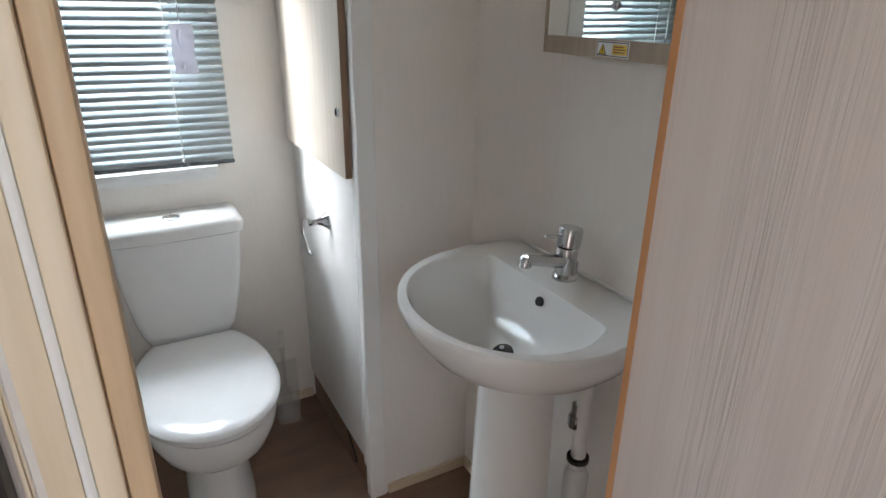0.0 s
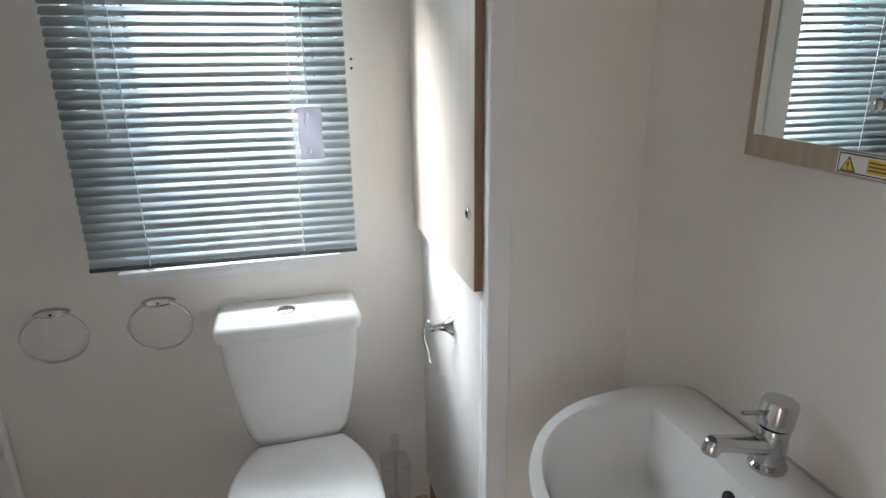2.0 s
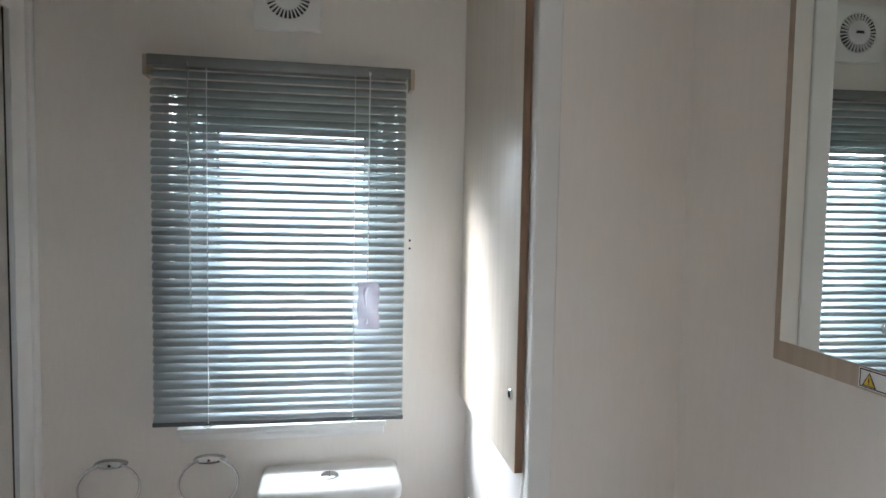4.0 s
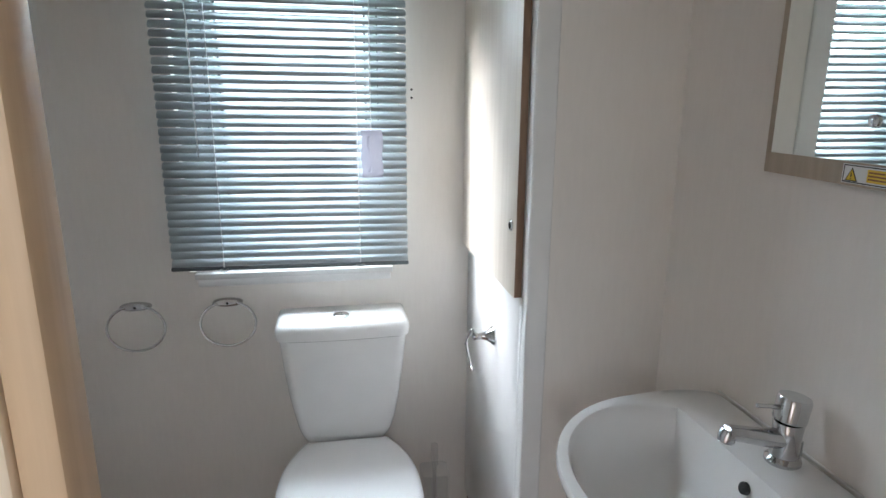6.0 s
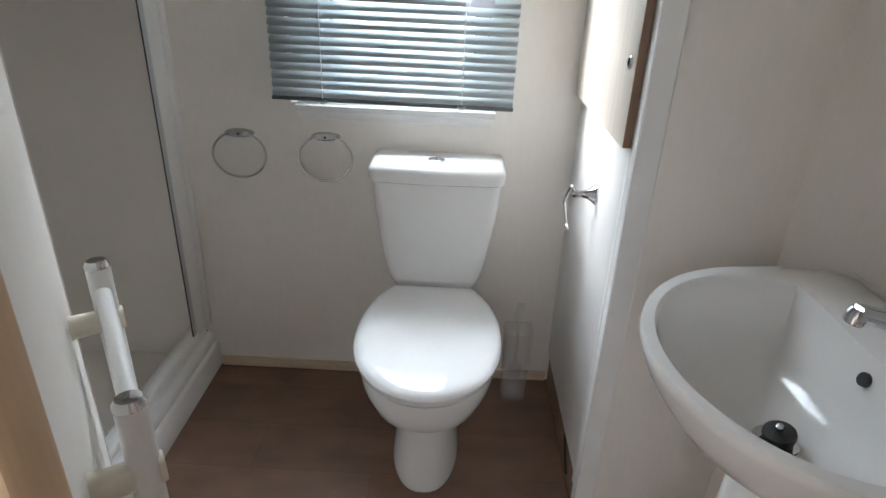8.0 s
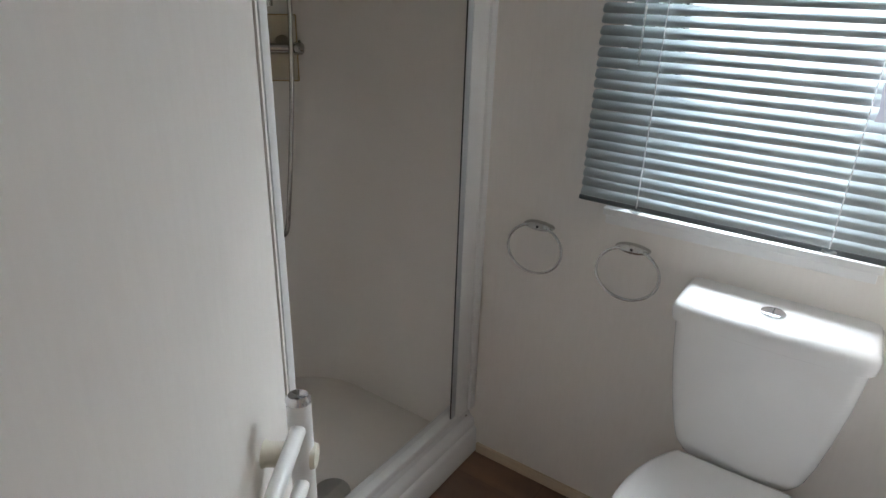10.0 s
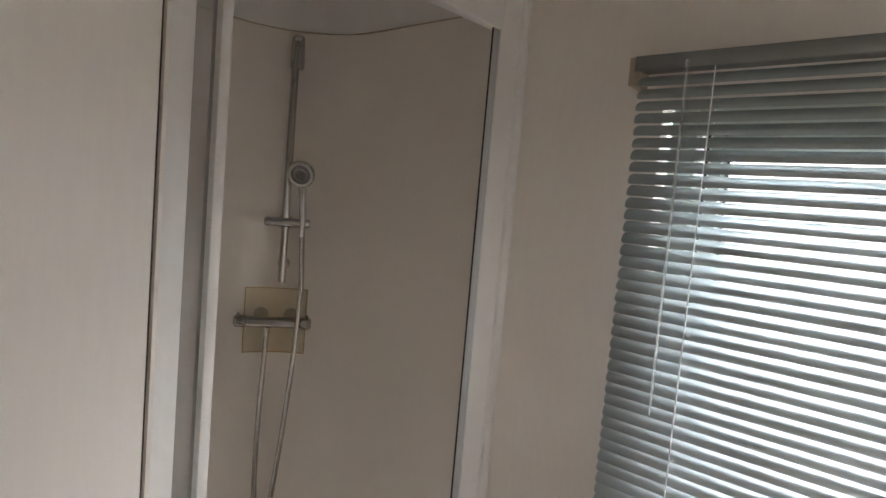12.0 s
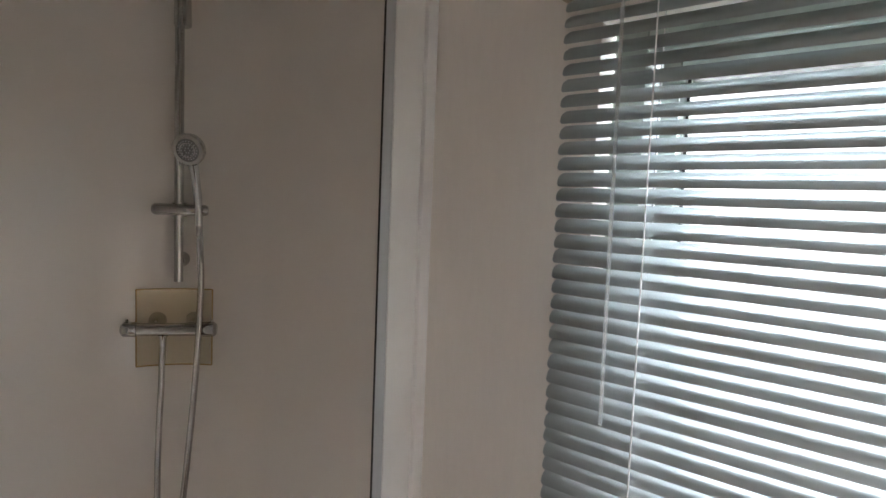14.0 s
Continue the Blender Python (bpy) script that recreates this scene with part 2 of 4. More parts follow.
def floor_material():
    m = material("oak_look_vinyl", (0.25, 0.17, 0.12), 0.4)
    nt = m.node_tree
    n, l = nt.nodes, nt.links
    b = n["Principled BSDF"]
    tc = n.new("ShaderNodeTexCoord")
    br = n.new("ShaderNodeTexBrick")
    br.offset, br.squash = 0.37, 1.0
    br.inputs["Scale"].default_value = 1.0
    br.inputs["Brick Width"].default_value = 0.92
    br.inputs["Row Height"].default_value = 0.178
    br.inputs["Mortar Size"].default_value = 0.0012
    br.inputs["Mortar Smooth"].default_value = 0.4
    br.inputs["Bias"].default_value = 0.0
    br.inputs["Color1"].default_value = (0.222, 0.136, 0.092, 1)
    br.inputs["Color2"].default_value = (0.172, 0.104, 0.069, 1)
    br.inputs["Mortar"].default_value = (0.148, 0.090, 0.060, 1)
    l.new(tc.outputs["Object"], br.inputs["Vector"])
    mp = n.new("ShaderNodeMapping")
    mp.inputs["Scale"].default_value = (5, 16, 6)
    l.new(tc.outputs["Object"], mp.inputs["Vector"])
    no = n.new("ShaderNodeTexNoise")
    no.inputs["Scale"].default_value, no.inputs["Detail"].default_value = 1.0, 6.0
    l.new(mp.outputs["Vector"], no.inputs["Vector"])
    cloud = n.new("ShaderNodeTexNoise")
    cloud.inputs["Scale"].default_value, cloud.inputs["Detail"].default_value = 7.0, 4.0
    l.new(tc.outputs["Object"], cloud.inputs["Vector"])
    add = n.new("ShaderNodeMath")
    add.operation = 'ADD'
    l.new(no.outputs["Fac"], add.inputs[0])
    l.new(cloud.outputs["Fac"], add.inputs[1])
    mr = n.new("ShaderNodeMapRange")
    mr.inputs["From Min"].default_value, mr.inputs["From Max"].default_value = 0.65, 1.35
    mr.inputs["To Min"].default_value, mr.inputs["To Max"].default_value = 0.78, 1.2
    l.new(add.outputs["Value"], mr.inputs["Value"])
    mx = n.new("ShaderNodeMix")
    mx.data_type, mx.blend_type = 'RGBA', 'MULTIPLY'
    mx.inputs["Factor"].default_value = 1.0
    l.new(br.outputs["Color"], mx.inputs["A"])
    l.new(mr.outputs["Result"], mx.inputs["B"])
    l.new(mx.outputs["Result"], b.inputs["Base Color"])
    rr = n.new("ShaderNodeMapRange")
    rr.inputs["To Min"].default_value, rr.inputs["To Max"].default_value = 0.34, 0.55
    l.new(cloud.outputs["Fac"], rr.inputs["Value"])
    l.new(rr.outputs["Result"], b.inputs["Roughness"])
    bp = n.new("ShaderNodeBump")
    bp.inputs["Strength"].default_value, bp.inputs["Distance"].default_value = 0.2, 0.001
    l.new(no.outputs["Fac"], bp.inputs["Height"])
    l.new(bp.outputs["Normal"], b.inputs["Normal"])
    return m


VINYL = floor_material()


# ---- building helpers ----
def link_mesh(name, bm, mat, smooth=False):
    bmesh.ops.recalc_face_normals(bm, faces=bm.faces)
    me = bpy.data.meshes.new(name)
    rounded = any(f.smooth for f in bm.faces)
    bm.to_mesh(me)
    bm.free()
    me.materials.append(mat)
    if smooth:
        if not rounded:
            me.shade_smooth()
        me.set_sharp_from_angle(angle=radians(40))
    return me


def structure(name, bm, mat, label="", smooth=False):
    return tagged(new(name, link_mesh(name, bm, mat, smooth)), label or name.replace("_", " "), name.split("_")[0], kind="structure")


def thing(name, base, label, category, group="", kind=""):
    ob = new(name)
    ob.empty_display_size = 0.05
    ob.location = base
    return tagged(ob, label, category, group, kind)


def root_of(ob):
    p = Vector((0, 0, 0))
    while ob:
        p += ob.location
        ob = ob.parent
    return p


def part(name, bm, mat, parent, label="", smooth=True):
    """A mesh built in world places, as one part under a thing or a part."""
    bmesh.ops.translate(bm, verts=bm.verts, vec=-root_of(parent))
    ob = new(name, link_mesh(name, bm, mat, smooth))
    ob.parent = parent
    if label:
        tagged(ob, label)
    return ob


def box(bm, x0, x1, y0, y1, z0, z1, bevel=0.0, segs=2):
    made = bmesh.ops.create_cube(bm, size=1.0, matrix=Matrix.LocRotScale(((x0 + x1) / 2, (y0 + y1) / 2, (z0 + z1) / 2), None, (x1 - x0, y1 - y0, z1 - z0)))
    if bevel:
        edges = {e for v in made["verts"] for e in v.link_edges}
        bmesh.ops.bevel(bm, geom=list(edges), offset=bevel, segments=segs, affect='EDGES', profile=0.5)
        bm.normal_update()
        for f in bm.faces:
            f.smooth = max(abs(c) for c in f.normal) < 0.999
    return bm


def boxes(*spans, bevel=0.0):
    bm = bmesh.new()
    for s in spans:
        box(bm, *s, bevel=bevel)
    return bm


def loft(rings, cap0=True, cap1=True, bm=None, closed=True):
    bm = bm or bmesh.new()
    rows = [[bm.verts.new(p) for p in r] for r in rings]
    n = len(rows[0])
    for a, b in zip(rows, rows[1:]):
        for i in range(n if closed else n - 1):
            j = (i + 1) % n
            bm.faces.new((a[i], a[j], b[j], b[i]))
    if cap0:
        bm.faces.new(rows[0][::-1])
    if cap1:
        bm.faces.new(rows[-1])
    return bm


def tube(points, radius, segs=10, bm=None, cap=True):
    """A round bar along points; radius a number or one for each point."""
    pts = [Vector(p) for p in points]
    rad = radius if isinstance(radius, (list, tuple)) else [radius] * len(pts)
    up = Vector((0.13, 0.07, 1)).normalized()
    rings = []
    side = None
    for i, p in enumerate(pts):
        d = (pts[min(i + 1, len(pts) - 1)] - pts[max(i - 1, 0)]).normalized()
        if side is None:
            side = d.cross(up if abs(d.dot(up)) < 0.95 else Vector((1, 0, 0))).normalized()
        side = (side - d * side.dot(d)).normalized()
        other = d.cross(side)
        rings.append([p + (side * math.cos(a) + other * math.sin(a)) * rad[i] for a in (math.tau * k / segs for k in range(segs))])
    return loft(rings, cap, cap, bm)


def lathe(base, axis, profile, segs=24, bm=None):
    """A turned shape: profile of (distance along axis, radius)."""
    axis = Vector(axis).normalized()
    return tube([Vector(base) + axis * h for h, r in profile], [max(r, 0.0004) for h, r in profile], segs, bm)


def smooth_path(points, n=8):
    """Points of a Catmull-Rom curve through the given ones."""
    p = [Vector(q) for q in points]
    p = [p[0] * 2 - p[1]] + p + [p[-1] * 2 - p[-2]]
    out = []
    for i in range(1, len(p) - 2):
        for k in range(n):
            t = k / n
            a, b, c, d = p[i - 1], p[i], p[i + 1], p[i + 2]
            out.append(0.5 * ((2 * b) + (c - a) * t + (2 * a - 5 * b + 4 * c - d) * t * t + (3 * b - a - 3 * c + d) * t ** 3))
    return out + [p[-2]]


def rounded_rect(cx, cy, hx, hy, z, r, n=6):
    pts = []
    for sx, sy, a0 in ((1, 1, 0), (-1, 1, 90), (-1, -1, 180), (1, -1, 270)):
        for k in range(n + 1):
            a = radians(a0 + 90 * k / n)
            pts.append((cx + sx * (hx - r) + r * math.cos(a), cy + sy * (hy - r) + r * math.sin(a), z))
    return pts


# ---- the setting ----
NORTH, EAST, WEST, CEILING = 1.89, 0.86, -0.425, 2.25
CLOSET_X, CLOSET_Y = 0.538, 1.298

structure("floor", boxes((-1.5, 1.3, -0.95, 2.0, -0.06, 0.0)), VINYL, "brown oak-look vinyl sheet floor with plank pattern")
structure("ceiling", boxes((-1.5, 1.3, -0.95, 2.0, CEILING, CEILING + 0.06)), CEIL, "plain white ceiling boards")
WX0, WX1, WZ0, WZ1 = -0.285, 0.327, 0.925, 1.83
structure("wall_north", boxes((-1.5, WX0, NORTH, NORTH + 0.08, 0, CEILING), (WX1, 0.94, NORTH, NORTH + 0.08, 0, CEILING),
                              (WX0, WX1, NORTH, NORTH + 0.08, 0, WZ0), (WX0, WX1, NORTH, NORTH + 0.08, WZ1, CEILING)), WALL, "cream board outer wall with a window opening")
structure("wall_east", boxes((EAST, 0.94, 0.373, NORTH, 0, CEILING)), WALL, "cream board wall behind the basin and mirror")
DIAG_A, DIAG_B = Vector((-0.425, 1.003, 0)), Vector((0.0, 0.373, 0))
ALONG = (DIAG_B - DIAG_A).normalized()
OUT = Vector((-ALONG.y, ALONG.x, 0))


def on_diag(s, d, z):
    """A place s metres along the slanting partition from its shower end, d metres out of its face."""
    return DIAG_A + ALONG * s + OUT * d + Vector((0, 0, z))


def diag_prism(s0, s1, d0, d1, z0, z1):
    return loft([[on_diag(s, d, z) for s, d in ((s0, d0), (s1, d0), (s1, d1), (s0, d1))] for z in (z0, z1)])


structure("wall_towel_rail", diag_prism(0, 0.76, -0.045, 0.0, 0, CEILING), WALL, "pale cream slanting partition carrying the towel rail")
structure("wall_shower_side", boxes((-1.45, WEST - 0.05, 0.94, 1.003, 0, CEILING)), WALL, "cream board partition beside the shower")
structure("wall_west", boxes((-1.5, -1.45, 0.373, NORTH, 0, CEILING)), WALL, "cream board wall behind the shower")
DX0, DX1, DTOP = 0.007, 0.53, 2.0
structure("wall_south", boxes((-1.5, DX0, 0.357, 0.373, 0, CEILING), (DX1, 1.3, 0.357, 0.373, 0, CEILING), (DX0, DX1, 0.357, 0.373, DTOP, CEILING)), ASH, "limed wood-foil partition with the doorway")
structure("wall_closet_front", boxes((CLOSET_X + 0.040, EAST, CLOSET_Y, CLOSET_Y + 0.03, 0, CEILING)), WALL, "cream board front of the built-in cupboard")
structure("wall_closet_side", boxes((CLOSET_X + 0.012, CLOSET_X + 0.04, CLOSET_Y + 0.03, NORTH, 0.0, CEILING)), WALL, "white board side of the built-in cupboard")
# hall: unseen closing walls, openings added for the fill lamps
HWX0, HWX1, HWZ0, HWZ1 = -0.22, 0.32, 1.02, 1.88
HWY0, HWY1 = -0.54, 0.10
structure("wall_hall_south", boxes((-1.5, HWX0, -0.86, -0.79, 0, CEILING), (HWX1, 1.3, -0.86, -0.79, 0, CEILING), (HWX0, HWX1, -0.86, -0.79, 0, HWZ0), (HWX0, HWX1, -0.86, -0.79, HWZ1, CEILING)), ASH, "unseen limed wood-foil hall wall with an added lamp opening")
structure("wall_hall_west", boxes((-1.5, -1.44, -0.79, HWY0, 0, CEILING), (-1.5, -1.44, HWY1, 0.357, 0, CEILING), (-1.5, -1.44, HWY0, HWY1, 0, HWZ0), (-1.5, -1.44, HWY0, HWY1, HWZ1, CEILING)), ASH, "unseen limed wood-foil hall end wall with an added lamp opening")
structure("wall_hall_east", boxes((1.24, 1.3, -0.79, 0.357, 0, CEILING)), ASH, "limed wood-foil hall end wall")
def glowing(name, colour, strength):
    m = bpy.data.materials.new(name)
    m.use_nodes = True
    nt = m.node_tree
    em = nt.nodes.new("ShaderNodeEmission")
    em.inputs["Color"].default_value, em.inputs["Strength"].default_value = (*colour, 1), strength
    nt.links.new(em.outputs[0], nt.nodes["Material Output"].inputs["Surface"])
    return m


structure("backdrop", boxes((-5, 5, 7.0, 7.05, -0.6, 7.0)), glowing("overcast_sky_glow", (0.86, 0.95, 1.0), 0.8), "bright overcast sky outside the window")
structure("ground", boxes((-400, 400, -400, 400, -0.62, -0.6)), grain(material("grass_ground", (0.07, 0.1, 0.04), 0.9), (0.05, 0.08, 0.03), (0.09, 0.12, 0.05), (3, 3, 3), 5, 0, None, 0.2), "flat grass ground outside")

# skirting, trims
SK = 0.036
structure("baseboard_north", boxes((-0.588, CLOSET_X, NORTH - 0.009, NORTH, 0, SK), bevel=0.002), PINE, "thin pale wood skirting under the window wall")
structure("baseboard_closet", boxes((CLOSET_X + 0.052, EAST, CLOSET_Y - 0.009, CLOSET_Y, 0, SK), bevel=0.002), PINE, "thin pale wood skirting on the cupboard front")
structure("baseboard_east", boxes((EAST - 0.009, EAST, 0.373, CLOSET_Y - 0.009, 0, SK), bevel=0.002), PINE, "thin pale wood skirting behind the basin")
structure("trim_closet_corner", boxes((CLOSET_X - 0.005, CLOSET_X + 0.044, CLOSET_Y - 0.006, CLOSET_Y + 0.028, 0, CEILING), bevel=0.004), WHITE_TRIM, "white corner strip on the built-in cupboard")
structure("trim_wall_end", diag_prism(-0.0135, -0.006, -0.03, 0.0015, 0, CEILING), WALL, "thin cream edging strip on the partition end")
structure("trim_wall_gap", diag_prism(-0.006, 0.0, -0.03, -0.002, 0, CEILING), DARK_BROWN, "dark joint between partition and edging strip")


# ---- built-in cupboard ----
def closet():
    t = thing("built_in_cupboard", (CLOSET_X, 1.59, 0), "white built-in corner cupboard with a pale wood-foil door", "cupboard")
    part("side_panel", boxes((CLOSET_X, CLOSET_X + 0.012, CLOSET_Y + 0.03, NORTH - 0.002, 0.115, CEILING - 0.002), bevel=0.001), WHITE_TRIM, t, "white lower side panel")
    part("edge_strip", boxes((CLOSET_X - 0.004, CLOSET_X, CLOSET_Y + 0.030, CLOSET_Y + 0.047, 0.10, 0.985), bevel=0.0015), WHITE_TRIM, t, "white vertical cover strip")
    part("plinth", boxes((CLOSET_X + 0.006, CLOSET_X + 0.012, CLOSET_Y + 0.03, NORTH - 0.012, 0.0, 0.113), bevel=0.001), BROWN_EDGE, t, "scuffed brown wooden plinth")
    d = part("door", boxes((CLOSET_X - 0.0215, CLOSET_X - 0.0035, CLOSET_Y + 0.037, NORTH - 0.012, 0.985, 2.235), bevel=0.0012), BIRCH, t, "pale wood-foil cupboard door")
    part("door_edge", boxes((CLOSET_X - 0.0205, CLOSET_X - 0.0045, CLOSET_Y + 0.034, CLOSET_Y + 0.0372, 0.987, 2.233)), BROWN_EDGE, d, "brown door edging")
    part("cam_lock", lathe((CLOSET_X - 0.0215, 1.366, 1.143), (-1, 0, 0), [(-0.004, 0.0125), (0.003, 0.0125), (0.005, 0.0105), (0.005, 0.008), (0.003, 0.006), (0.003, 0.0)], 20), CHROME, d, "small round chrome lock")
    part("lock_slot", boxes((CLOSET_X - 0.0268, CLOSET_X - 0.0245, 1.365, 1.367, 1.138, 1.148)), DARK_PRINT, d)


def peeled_strip():
    t = thing("loose_trim", (CLOSET_X, 1.42, 0.0), "loose peeling strip at the cupboard plinth", "trim")
    part("strip", tube(smooth_path([(CLOSET_X + 0.001, 1.50, 0.112), (CLOSET_X - 0.004, 1.47, 0.108), (CLOSET_X - 0.006, 1.43, 0.085), (CLOSET_X - 0.003, 1.41, 0.05)], 5), 0.0035, 6), DARK_PRINT, t)


# ---- window and blind ----
def window_unit():
    t = thing("window_1", (0.015, 1.93, WZ0), "white-framed window with a grey-green sash, outdoors bright", "window", kind="structure")
    y0, y1 = 1.912, 1.965
    # from the opening inwards: clear strip, frame, clear strip, seal, sash, bead
    left = [WX0 + d for d in (0.0, 0.013, 0.062, 0.078, 0.083, 0.110, 0.115, 0.120)]
    right = [WX1 - d for d in (0.0, 0.010, 0.042, 0.056, 0.060, 0.086, 0.090, 0.095)]
    top = [WZ1 - d for d in (0.0, 0.0, 0.046, 0.046, 0.051, 0.082, 0.082, 0.088)]
    low = [WZ0 + d for d in (0.0, 0.0, 0.036, 0.036, 0.040, 0.070, 0.070, 0.076)]

    def surround(i, j, ya, yb, bevel=0.0):
        return boxes((left[i], left[j], ya, yb, low[i], top[i]), (right[j], right[i], ya, yb, low[i], top[i]),
                     (left[j], right[j], ya, yb, low[i], low[j]), (left[j], right[j], ya, yb, top[j], top[i]), bevel=bevel)
    # see-through strips added so sky shows as bright lines along the frame
    def strips(i, j):
        return boxes((left[i], left[j], 1.938, 1.942, low[i], top[i]), (right[j], right[i], 1.938, 1.942, low[i], top[i]))
    part("edge_strip", strips(0, 1), LIT_EDGE_STRIP, t, "see-through strip added for a daylit frame edge", smooth=False).visible_shadow = False
    part("window_frame", surround(1, 2, y0, y1, 0.003), SASH, t, "pale grey-green frame")
    part("edge_strip", strips(2, 3), LIT_EDGE_STRIP, t, "see-through strip added for a daylit frame edge", smooth=False).visible_shadow = False
    part("gasket", surround(3, 4, y0 + 0.012, y1), BLACK, t, "black rubber seal", smooth=False)
    sash = part("sash", surround(4, 5, y0 + 0.006, y1, 0.003), SASH, t, "pale grey-green sash frame")
    part("edge_strip", strips(5, 6), LIT_EDGE_STRIP, t, "see-through strip added for a daylit frame edge", smooth=False).visible_shadow = False
    part("bead", surround(6, 7, y0 + 0.02, y1), BLACK, sash, smooth=False)
    part("pane", boxes((left[7], right[7], 1.944, 1.948, low[7], top[7])), GLASS, t, smooth=False).visible_shadow = False
    part("window_sill", boxes((-0.268, 0.30, 1.868, 1.912, 0.905, 0.923), (-0.262, 0.294, 1.876, NORTH, 0.882, 0.905), bevel=0.003), WHITE_TRIM, t, "white moulded window board")


SASH = grain(material("grey_green_frame", (0.5, 0.58, 0.55), 0.4), (0.46, 0.54, 0.51), (0.54, 0.62, 0.59), (20, 20, 4), 3, 0.05, (0.35, 0.5), 0.06)
SLAT_TILT = 55.0


def venetian_blind():
    cx, y = 0.0125, 1.842
    t = thing("venetian_blind", (cx, y, 0.94), "silver-grey metal venetian blind lowered with half-open slats", "blind")
    part("headrail", boxes((-0.312, 0.343, y - 0.014, y + 0.016, 1.884, 1.906), bevel=0.002), HEAD, t, "grey metal headrail")
    part("pelmet", boxes((-0.320, 0.352, y - 0.022, y - 0.016, 1.884, 1.911), bevel=0.001), HEAD, t, "grey slatted pelmet strip")
    for x in (-0.331, 0.3525):
        part("bracket", boxes((x, x + 0.0105, y - 0.020, NORTH - 0.001, 1.858, 1.910), bevel=0.0015), BOARD, t, "taupe end bracket")
    half, w = 0.330, 0.0125
    bm = bmesh.new()
    rings = []
    for x in (-half, -half + 0.004, half - 0.004, half):
        k = 0.7 if abs(x) == half else 1.0
        ring = []
        for side, zoff in ((1, 0.0), (-1, -0.0005)):
            for i in range(5):
                u = side * (i / 2 - 1)
                ring.append((x, u * w * k, 0.0028 * (1 - u * u) + zoff))
        rings.append(ring)
    loft(rings, True, True, bm)
    me = link_mesh("slat", bm, SLAT, True)
    n, top, low = 41, 1.868, 0.962
    for i in range(n):
        z = top + (low - top) * i / (n - 1)
        ob = new("slat", me)
        ob.parent = t
        ob.matrix_basis = pose(0.0, 0.001 * math.sin(i * 1.7), z - 0.94, SLAT_TILT + 1.5 * math.sin(i * 2.3), 0.6 * i / n + 0.12 * math.sin(i * 3.1), 0.0)
    rail = bmesh.new()
    box(rail, cx - half - 0.002, cx + half + 0.002, y - 0.011, y + 0.011, 0.940, 0.952, bevel=0.003)
    bmesh.ops.rotate(rail, verts=rail.verts, cent=(cx, y, 0.946), matrix=Matrix.Rotation(radians(0.6), 3, 'Y'))
    part("bottom_rail", rail, RAIL_DARK, t, "dark grey bottom rail")
    for x in (-0.178, 0.203):
        for dy in (-0.0135, 0.0135):
            part("ladder_cord", tube([(x, y + dy, 1.885), (x, y + dy, 0.95)], 0.0011, 6), CORD, t)
        part("cord_lock", tube(smooth_path([(x - 0.012, y - 0.012, 0.944), (x, y - 0.016, 0.940), (x + 0.012, y - 0.012, 0.946)], 4), 0.004, 8), CLEAR_ROD, t, "clear plastic cord clip")
    part("tilt_wand", tube([(-0.221, y - 0.026, 1.882), (-0.219, y - 0.027, 1.60), (-0.217, y - 0.028, 1.26)], 0.0028, 8), CLEAR_ROD, t, "clear plastic tilt wand")
    part("wand_hook", tube(smooth_path([(-0.221, y - 0.0225, 1.893), (-0.222, y - 0.027, 1.895), (-0.221, y - 0.026, 1.880)], 4), 0.002, 6), CHROME, t)
    part("pull_cord", tube([(0.242, y - 0.024, 1.888), (0.241, y - 0.027, 1.6), (0.240, y - 0.028, 1.33)], 0.0017, 6), CORD, t)
    part("cord_cleat", tube([(0.242, y - 0.0225, 1.895), (0.242, y - 0.027, 1.889)], 0.004, 8), WHITE_TRIM, t)


CORD = material("white_braided_cord", (0.82, 0.84, 0.84), 0.6)
RAIL_DARK = grain(material("dark_grey_rail_paint", (0.1, 0.12, 0.12), 0.4, 0.2), (0.085, 0.10, 0.105), (0.12, 0.14, 0.145), (4, 50, 50), 3, 0.02, (0.3, 0.45), 0.06)


def label_bag():
    t = thing("plastic_label_bag", (0.243, 1.81, 1.20), "small clear plastic label bag hanging on the blind cord", "bag")
    bm = bmesh.new()
    n = 8
    for j in (0, 1):
        rows = []
        for a in range(n + 1):
            z = 1.20 + 0.13 * a / n
            rows.append([bm.verts.new((0.213 + 0.058 * b / 6 + 0.002 * math.sin(a * 1.3), 1.809 + 0.0025 * math.sin(a * 0.9 + b * 0.8) - 0.0016 * j, z)) for b in range(7)])
        for a in range(n):
            for b in range(6):
                bm.faces.new((rows[a][b], rows[a][b + 1], rows[a + 1][b + 1], rows[a + 1][b]))
    part("bag", bm, BAG, t)
    part("fold", loft([[(0.236 + 0.004 * math.sin(a * 0.8) + d, 1.8070 - 0.0012 * math.cos(d * 500), 1.215 + 0.10 * a / 8) for d in (-0.006, -0.003, 0.0, 0.003, 0.006)] for a in range(9)], False, False, closed=False), BAG, t, "crease along the bag")


